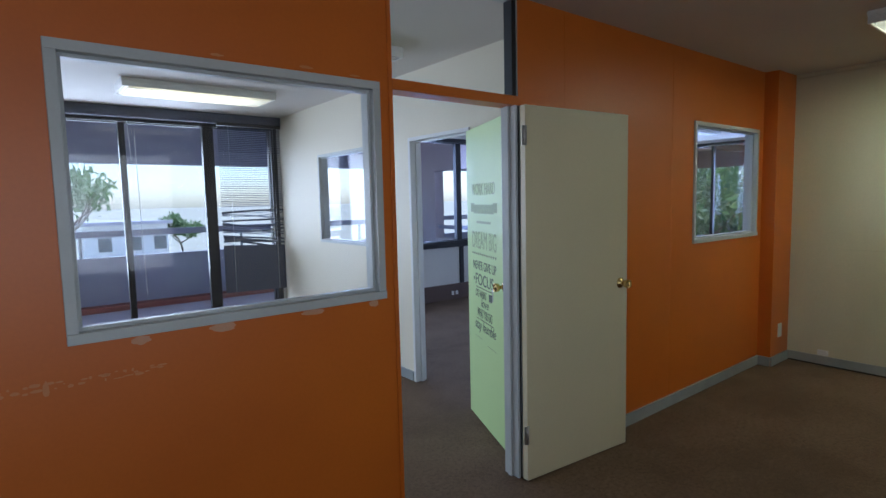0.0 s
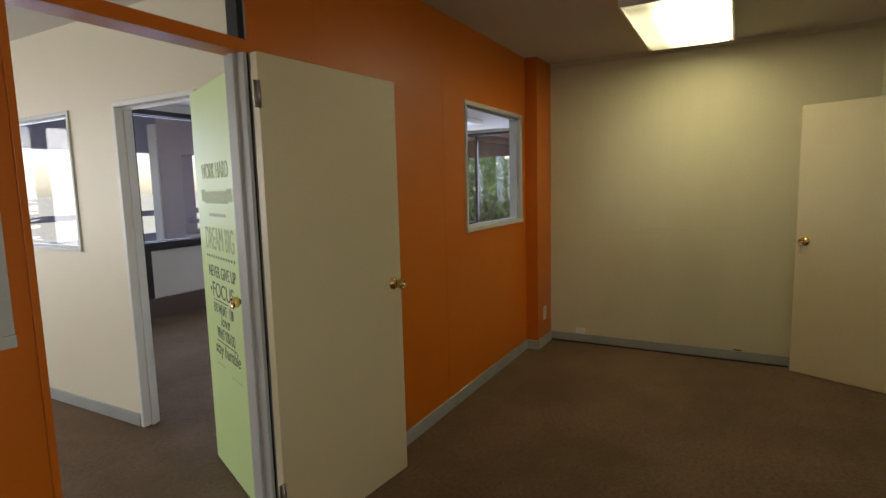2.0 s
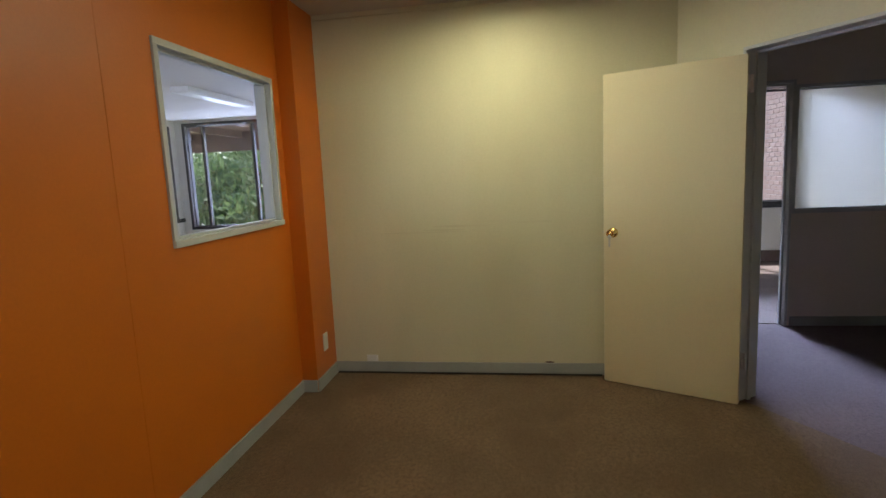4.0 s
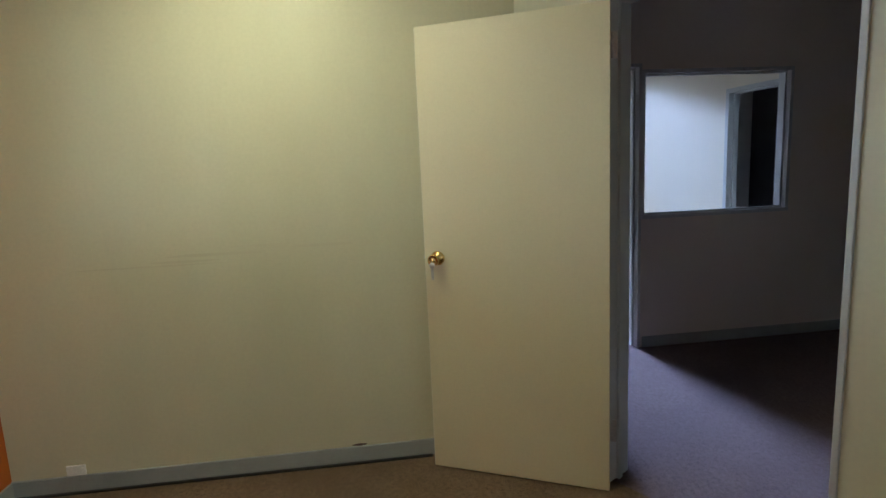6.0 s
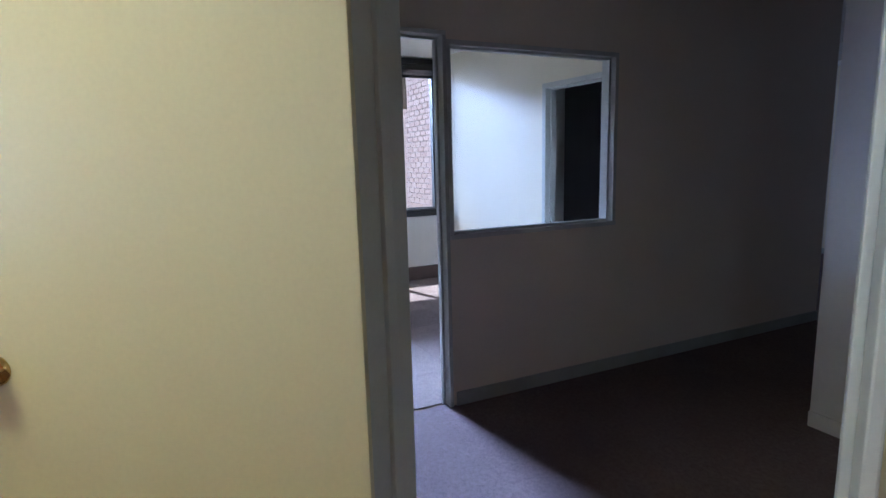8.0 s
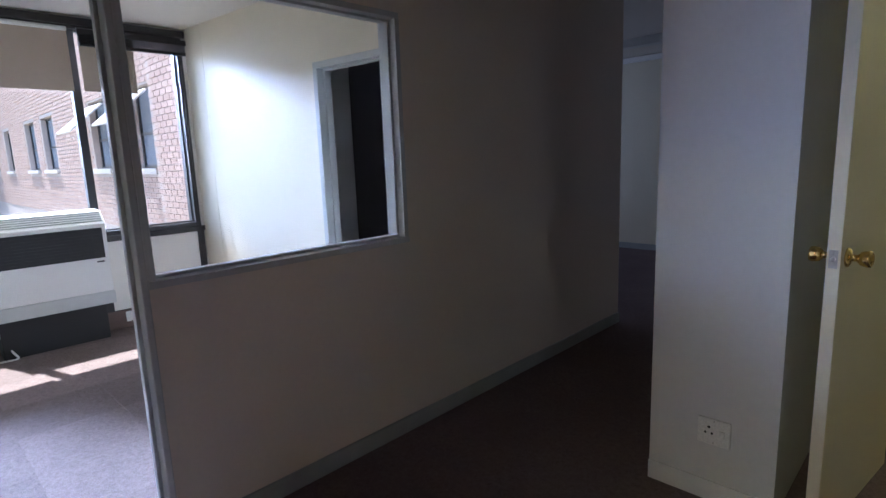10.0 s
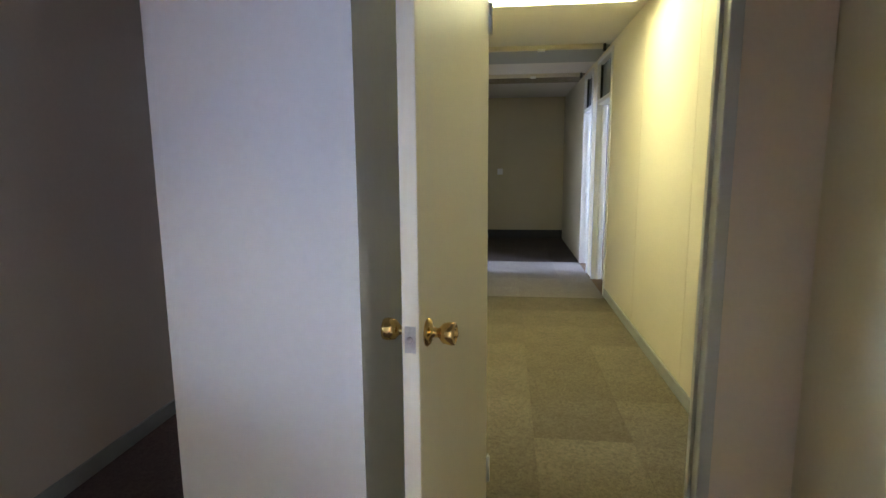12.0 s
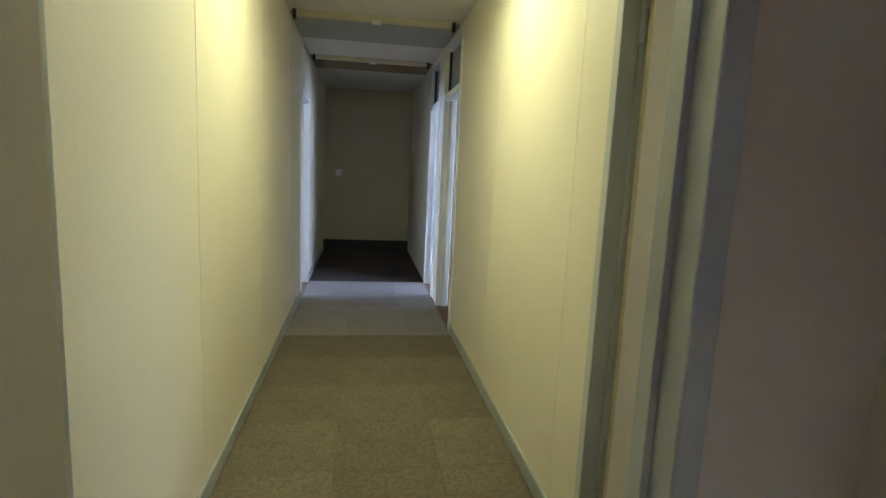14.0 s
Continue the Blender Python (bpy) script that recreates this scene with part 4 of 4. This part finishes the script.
lettering("stay humble", CX, 0.665, 0.1, 0.42, INK, 0.3)
box_part("printed_line", (CX - 0.2, CX - 0.05, -0.0212, -0.020, 0.605, 0.609), INK_PALE_SHEEN, green, bevel=0)
box_part("printed_line", (CX + 0.05, CX + 0.22, -0.0212, -0.020, 0.585, 0.589), INK_PALE_SHEEN, green, bevel=0)

# ---- broken venetian blind at the balcony glazing ----
SLAT = plain("blue_grey_slat", (0.09, 0.095, 0.13), 0.45)
vb = thing("venetian_blind", Matrix.Translation((3.13, 6.965, 0)), "damaged grey venetian blind with tangled slats", "blind")
box_part("headrail", (-0.37, 0.37, -0.02, 0.02, 2.46, 2.50), DARK_FRAME, vb)
slat_rng = random.Random(11)


def slat(z, tilt, lean, sag):
    bm = bmesh.new()
    bmesh.ops.create_grid(bm, x_segments=6, y_segments=1, size=1)
    for v in bm.verts:
        u = v.co.x
        v.co = Vector((u * 0.365, v.co.y * 0.0125, 0.0))
        v.co.z -= sag * (1 - u * u)
    bmesh.ops.transform(bm, verts=bm.verts, matrix=Matrix.Translation((0, 0, z)) @ Matrix.Rotation(lean, 4, "Y") @ Matrix.Rotation(tilt, 4, "X"))
    part("slat", bm, SLAT, vb)


for k in range(14):
    slat(2.44 - k * 0.021, 0.5, 0.0, 0.0)
for k in range(30):
    slat(2.44 - (14 + k) * 0.021, 0.30 + slat_rng.uniform(-0.05, 0.05), slat_rng.uniform(-0.004, 0.004), 0.0)
for k in range(18):
    slat(1.50 - k * 0.026, slat_rng.uniform(0.2, 1.3), slat_rng.uniform(-0.06, 0.16) + 0.006 * k, slat_rng.uniform(-0.04, 0.05))
for k in range(28):
    slat(1.06 - k * 0.0195, 1.2, 0.05 - 0.001 * k, 0.002)
for x in (-0.25, 0.27):
    bm = bmesh.new()
    tube(bm, [(x, -0.016, 2.46), (x + 0.003, -0.018, 1.5), (x, -0.016, 0.52)], 0.002, 5)
    part("cord", bm, WHITE, vb)
bm = bmesh.new()
box(bm, -2.1, 3.51, 6.955, 7.03, 2.485, H_A - 0.002, bevel=0.006)
tagged(new("trim", mesh_of("trim", bm, SLAT)), "dark blue-grey blind box along the head of the glazing", "trim", kind="structure")
for x, z0, z1 in ((1.87, 2.05, 2.45), (1.93, 0.62, 2.3)):
    bm = bmesh.new()
    tube(bm, [(x + 2.2, -0.08, z1), (x + 2.21, -0.082, (z0 + z1) / 2), (x + 2.22, -0.08, z0)], 0.004, 6)
    part("blind_cord", bm, WHITE, bpy.data.objects["window_north_office"], "white blind cord")

bm = bmesh.new()
box(bm, 6.68, EAST, -7.995, -7.94, 2.545, 2.612, bevel=0.006)
tagged(new("trim", mesh_of("trim", bm, WHITE)), "white cornice strip at the top of the passage wall", "trim", kind="structure")
bm = bmesh.new()
box(bm, 6.68, EAST, -6.9, -6.75, 2.53, H_B - 0.002, bevel=0.004)
tagged(new("trim", mesh_of("trim", bm, GREY_FRAME)), "grey ceiling beam across the passage", "beam", kind="structure")


# ---- outside ----
GROUND = paint("dry_ground", (0.34, 0.32, 0.26), (0.24, 0.24, 0.18), 0.9, 2, 0.05)
bm = bmesh.new()
bmesh.ops.create_grid(bm, x_segments=2, y_segments=2, size=2000)
g = new("ground", mesh_of("ground", bm, GROUND))
g.location.z = -4.0
tagged(g, "dry grassy ground outside the building", "ground", kind="structure")

MORTAR = paint("mortar", (0.48, 0.40, 0.35), (0.40, 0.33, 0.29), 0.9, 60, 2)
# Grey-blue base carries the sky's reflection in the brick building's panes.
GLASS_GREY = plain("sky_toned_window_glass", (0.22, 0.26, 0.32), 0.15, 0.0)
GLASS_DARK = plain("dark_window_glass", (0.06, 0.08, 0.10), 0.08, 0.0)
SILL = paint("pale_sill", (0.6, 0.55, 0.5), (0.5, 0.45, 0.4), 0.8)


def brick_material(name, island):
    mat, nt, bsdf = nodes_of(name)
    if island:
        rand = nt.nodes.new("ShaderNodeNewGeometry").outputs["Random Per Island"]
    else:
        rand = nt.nodes.new("ShaderNodeObjectInfo").outputs["Random"]
    n = noise_of(nt, 14.0, 4.0)
    c = mixed(nt, rand, (0.45, 0.32, 0.26), (0.38, 0.25, 0.195))
    c = mixed(nt, ramp(nt, n, 0.4, 1.1), c, (0.46, 0.34, 0.28))
    nt.links.new(c, bsdf.inputs["Base Color"])
    bsdf.inputs["Roughness"].default_value = 0.85
    bump(nt, bsdf, n, 0.4, 0.004)
    return mat


BRICK_ONE, BRICK_MANY = brick_material("brick_single", False), brick_material("brick_joined", True)
BX0, BY, BX1, BZ0, BZ1 = 12.4, -3.7, 33.5, -4.0, 6.5
brick_house = thing("brick_building", pose(-0.07, 0.015, -0.078), "sunlit pink brick building next door with open sash windows", "building")
OPEN = [(14.75, 15.75, 1.45, 2.72), (17.1, 18.2, 1.47, 2.72)] + [(a, b, 1.49, 2.75) for a, b in ((21.4, 22.7), (23.6, 24.9), (27.5, 28.6), (30.5, 32.1))]
w = wall("brick_house_wall", (BX1, BY), (BX0, BY), BZ1 + 4, 0.3, [(BX1 - b, BX1 - a, c + 4, d + 4) for a, b, c, d in OPEN], (MORTAR, MORTAR, MORTAR), "")
w.matrix_world = Matrix.Translation((0, 0, -4)) @ w.matrix_world
w.name = "wall"
del w["kind"], w["category"]
w.parent = brick_house
box_part("back", (BX0, BX1, -16, BY - 0.31, -4, 6.4), MORTAR, brick_house, bevel=0)
box_part("parapet", (BX0 - 0.1, BX1 + 0.1, -16, BY + 0.08, 6.5, 6.75), CONCRETE, brick_house)
for a, b, c, d in OPEN:
    wf = thing("window", pose(0, 0, 0), "dark steel window", "")
    wf.parent = brick_house
    del wf["label"]
    fr = 0.05
    for q in ((a, b, d - fr, d), (a, b, c, c + fr), (a, a + fr, c + fr, d - fr), (b - fr, b, c + fr, d - fr), (a + fr, b - fr, (c + d) / 2 - 0.1, (c + d) / 2 - 0.06)):
        box_part("frame", (q[0], q[1], BY - 0.16, BY - 0.11, q[2], q[3]), DARK_FRAME, wf, bevel=0)
    box_part("pane", (a + fr, b - fr, BY - 0.15, BY - 0.14, c + fr, d - fr), GLASS_GREY, wf, bevel=0)
    box_part("sill", (a - 0.06, b + 0.06, BY - 0.1, BY + 0.07, c - 0.09, c), SILL, wf)
    if b < 20:
        sash = box_part("open_sash", (-(b - a) / 2 + 0.05, (b - a) / 2 - 0.05, 0, 0.03, -0.75, 0), SPANDREL, wf, "sash propped open, catching the sun", bevel=0.004)
        sash.matrix_local = pose((a + b) / 2, BY + 0.02, d - 0.1, 48)
box_part("pier", (BX0, 14.2, BY + 0.012, BY + 0.2, -4, 6.5), MORTAR, brick_house, bevel=0)

CONC2 = paint("rough_grey_concrete", (0.55, 0.55, 0.58), (0.44, 0.44, 0.47), 0.9, 12, 0.5, stretch=(1, 1, 0.3))
block = thing("concrete_building", pose(-0.07, 0.015, -0.078), "grey concrete office block opposite with a band of windows", "building")
box_part("wall", (33.6, 42, -3.6, 5, -4, 0.64), CONC2, block, bevel=0)
box_part("wall", (33.6, 42, -3.6, 5, 2.66, 7.5), CONC2, block, bevel=0)
box_part("core", (33.9, 42, -3.5, 5, 0.64, 2.66), DARK_FRAME, block, bevel=0)
CURTAIN = paint("pale_curtain", (0.62, 0.68, 0.70), (0.5, 0.56, 0.6), 0.6, 30, 2)
for k, (y0, y1, mat) in enumerate(((-3.6, -2.6, GLASS_DARK), (-2.5, -1.25, CURTAIN), (-1.15, -0.65, CURTAIN), (-0.55, 0.2, GLASS_DARK), (0.3, 1.4, CURTAIN), (1.5, 2.8, GLASS_DARK))):
    wf = thing("window", pose(0, 0, 0), "x", "")
    wf.parent = block
    del wf["label"]
    box_part("pane", (33.72, 33.76, y0, y1, 0.68, 2.62), mat, wf, bevel=0)
    box_part("frame", (33.66, 33.78, y1, y1 + 0.1, 0.64, 2.66), DARK_FRAME, wf, bevel=0)
    box_part("rail", (33.68, 33.72, y0, y1, 1.0, 1.08), SPANDREL, wf, bevel=0)


def leaf_material(name, a, b):
    mat, nt, bsdf = nodes_of(name)
    rand = nt.nodes.new("ShaderNodeNewGeometry").outputs["Random Per Island"]
    colour = mixed(nt, rand, a, b)
    nt.links.new(colour, bsdf.inputs["Base Color"])
    bsdf.inputs["Roughness"].default_value = 0.55
    through_leaf = nt.nodes.new("ShaderNodeBsdfTranslucent")
    nt.links.new(colour, through_leaf.inputs[0])
    both = nt.nodes.new("ShaderNodeMixShader")
    both.inputs[0].default_value = 0.45
    nt.links.new(bsdf.outputs[0], both.inputs[1])
    nt.links.new(through_leaf.outputs[0], both.inputs[2])
    nt.links.new(both.outputs[0], nt.nodes["Material Output"].inputs[0])
    return mat


LEAF = leaf_material("green_leaves", (0.08, 0.15, 0.05), (0.20, 0.28, 0.11))
BARK = paint("bark", (0.13, 0.10, 0.075), (0.08, 0.06, 0.045), 0.9, 40, 6)


def tree(x, y, z, height, spread, seed, label, leaves=2600, leaf=0.16):
    rng = random.Random(seed)
    top = thing("tree", pose(x, y, z), label, "tree", "trees outside")
    bm = bmesh.new()
    tips = []

    def limb(p, direction, length, r, depth):
        pts = [p]
        d = direction
        for k in range(4):
            d = (d + Vector((rng.uniform(-0.25, 0.25), rng.uniform(-0.25, 0.25), rng.uniform(-0.05, 0.2)))).normalized()
            pts.append(pts[-1] + d * length / 4)
        rings = []
        for k, q in enumerate(pts):
            rr = r * (1 - 0.16 * k)
            rot = d.to_track_quat("Z", "Y")
            rings.append([bm.verts.new(q + rot @ Vector((rr * math.cos(t), rr * math.sin(t), 0))) for t in (math.pi * i / 3 for i in range(6))])
        for a, b in zip(rings, rings[1:]):
            for i in range(6):
                bm.faces.new((a[i], a[(i + 1) % 6], b[(i + 1) % 6], b[i])).smooth = True
        if depth == 0:
            tips.append(pts[-1])
            tips.append(pts[-2])
            return
        for k in range(4 if depth > 1 else 3):
            t = 2 * math.pi * (k + rng.random()) / 4
            limb(pts[-1 - (k % 2)], (d * 0.55 + Vector((math.cos(t), math.sin(t), rng.uniform(0.0, 0.5))) * spread).normalized(), length * 0.62, r * 0.5, depth - 1)

    limb(Vector((0, 0, 0)), Vector((0, 0, 1)), height * 0.42, height * 0.028, 3)
    part("trunk", bm, BARK, top, "branching brown trunk")
    verts, faces = [], []
    for k in range(leaves):
        c = tips[rng.randrange(len(tips))] + Vector((rng.gauss(0, 0.3), rng.gauss(0, 0.3), rng.gauss(0, 0.24))) * height * 0.14
        q = Euler((rng.uniform(0, 6.3), rng.uniform(0, 6.3), rng.uniform(0, 6.3))).to_matrix()
        s = leaf * rng.uniform(0.6, 1.3)
        i = len(verts)
        for a, b, e in ((-1, 0, 0), (0, -0.4, 0.12), (1, 0, 0), (0, 0.4, 0.12)):
            verts.append(c + q @ Vector((a, b, e)) * s)
        faces.append((i, i + 1, i + 2, i + 3))
    me = bpy.data.meshes.new("crown")
    me.from_pydata(verts, [], faces)
    me.materials.append(LEAF)
    crown = new("crown", me)
    crown.parent = top
    return top


for k, (x, y, hgt) in enumerate(((17.5, 9.0, 7.0), (19.5, 11.0, 8.0), (22.5, 10.4, 8.5), (20.5, 7.6, 6.5), (25.5, 13.5, 9.0), (17.0, 11.8, 6.6), (24.0, 16.0, 8.0))):
    tree(x, y, -4, hgt, 0.9, 20 + k, "leafy green tree outside the windows")
tree(14.2, 62, -4, 5.6, 1.2, 50, "dark round-headed tree in the distance", 1800, 0.3)
tree(2.5, 42, -4, 9.2, 0.42, 51, "slender tree beyond the balcony", 700, 0.28)
tree(9.5, 66, -4, 3.4, 1.0, 53, "low tree in the distance", 900, 0.3)
PALE_ROOF = paint("bleached_roof_tiles", (0.40, 0.40, 0.48), (0.34, 0.34, 0.42), 0.8, 8, 0.6)
far_house = thing("house", pose(0, 0, 0), "pale house beyond the garden wall in the distance", "house")
box_part("wall", (5.4, 12.5, 60, 68, -4, -0.1), WHITE_FRAME, far_house, bevel=0)
box_part("roof", (5.0, 12.9, 59.5, 68.4, -0.1, 0.22), PALE_ROOF, far_house, "pale blue-grey flat roof edge", bevel=0.02)
for x in (6.5, 9.0, 11.2):
    box_part("window", (x, x + 1.1, 59.94, 59.99, -2.6, -1.3), GLASS_DARK, far_house, bevel=0)
gw = solid("garden_wall", (-8, 30, 38, 38.3, -4, -1.6), SPANDREL, "long white garden wall", "wall", "thing")
AWN = paint("brown_eave_boards", (0.22, 0.15, 0.12), (0.16, 0.11, 0.09), 0.8, 40, 1.5)
eave = thing("eave", pose(0, 0, 0), "brown timber eave outside the windows", "eave")
box_part("soffit", (EAST_C + 0.16, 14.3, 2.8, 9, 2.62, 2.68), AWN, eave, bevel=0)
box_part("fascia", (14.3, 14.36, 2.8, 9, 2.2, 2.75), AWN, eave, bevel=0)
for y in (4.6, 5.9, 7.2, 8.4):
    box_part("rafter", (EAST_C + 0.16, 14.3, y, y + 0.08, 2.48, 2.62), AWN, eave, bevel=0)

# ---- carpet tiles ----
def tile_mesh(w, d):
    bm = bmesh.new()
    box(bm, 0.0006, w - 0.0006, 0.0006, d - 0.0006, 0.0, 0.005)
    return bm


floor_ob = bpy.data.objects["floor"]


def tiled(x0, y0, nx, ny, w, d, material, limit):
    """Carpet tiles laid in rows, cut to the limits (x0, x1, y0, y1)."""
    cache = {}
    for i in range(nx):
        for k in range(ny):
            a, b = max(x0 + i * w, limit[0]), min(x0 + (i + 1) * w, limit[1])
            c, e = max(y0 + k * d, limit[2]), min(y0 + (k + 1) * d, limit[3])
            if b - a < 0.02 or e - c < 0.02:
                continue
            key = (round(b - a, 3), round(e - c, 3))
            if key not in cache:
                cache[key] = mesh_of("carpet_tile", tile_mesh(*key), material)
            ob = new("carpet_tile", cache[key])
            ob.location = (a, c, 0.0005)
            ob.parent = floor_ob


tiled(4.67, -7.815, 4, 9, 0.5, 0.5, TILE, (4.79, 6.172, -7.34, -3.68))
tiled(4.67, -9.815, 4, 5, 0.5, 0.5, GREY_DAYLIT_TILE, (4.79, 6.172, -9.45, -7.34))
# Darker tiles stand for the unlit stretch beyond the side doors.
tiled(4.67, -12.315, 4, 6, 0.5, 0.5, UNLIT_TILE, (4.79, 6.172, END + 0.015, -9.45))
tiled(7.72, -3.0, 7, 6, 0.5, 0.5, MAUVE_TILE, (7.77, 10.99, -2.99, -0.41))

# ---- bricks of the near pier and the house wall ----
bm = bmesh.new()
box(bm, 0.005, 0.215, -0.02, 0.0, 0.005, 0.078, bevel=0.004)
bmesh.ops.transform(bm, verts=bm.verts, matrix=Matrix.Translation((0, 0.02, 0)))
one_brick = mesh_of("brick", bm, BRICK_ONE)
count = 0
for course in range(34):
    for k in range(8):
        x = BX0 + 0.02 + k * 0.22 + (0.11 if course % 2 else 0)
        if x + 0.22 > 14.2 or count >= 290:
            continue
        ob = new("brick", one_brick)
        ob.location = (x, BY + 0.194, 0.4 + course * 0.084)
        ob.parent = brick_house
        count += 1
verts, faces = [], []
brng = random.Random(3)


def joined_brick(x0, x1, y, z0, z1):
    i = len(verts)
    y += brng.uniform(0, 0.004)
    e = 0.006
    verts.extend([(x0, y, z0), (x1, y, z0), (x1, y, z1), (x0, y, z1), (x0 + e, y + 0.012, z0 + e), (x1 - e, y + 0.012, z0 + e), (x1 - e, y + 0.012, z1 - e), (x0 + e, y + 0.012, z1 - e)])
    faces.extend([(i + 4, i + 5, i + 6, i + 7), (i, i + 1, i + 5, i + 4), (i + 1, i + 2, i + 6, i + 5), (i + 2, i + 3, i + 7, i + 6), (i + 3, i, i + 4, i + 7)])


for course in range(58):
    z = 0.4 + course * 0.084
    x = 14.2 - (0.11 if course % 2 else 0)
    while x < BX1 - 0.25:
        a, b = max(x + 0.005, 14.21), x + 0.215
        if not any(p - 0.02 < b and a < q + 0.02 and r - 0.1 < z + 0.08 and z < s + 0.01 for p, q, r, s in OPEN):
            joined_brick(a, b, BY, z, z + 0.074)
        x += 0.22
me = bpy.data.meshes.new("brickwork")
me.from_pydata(verts, [], faces)
me.materials.append(BRICK_MANY)
bw = new("brickwork", me)
bw.parent = brick_house
tagged(bw, "pink face bricks", kind="stuff")
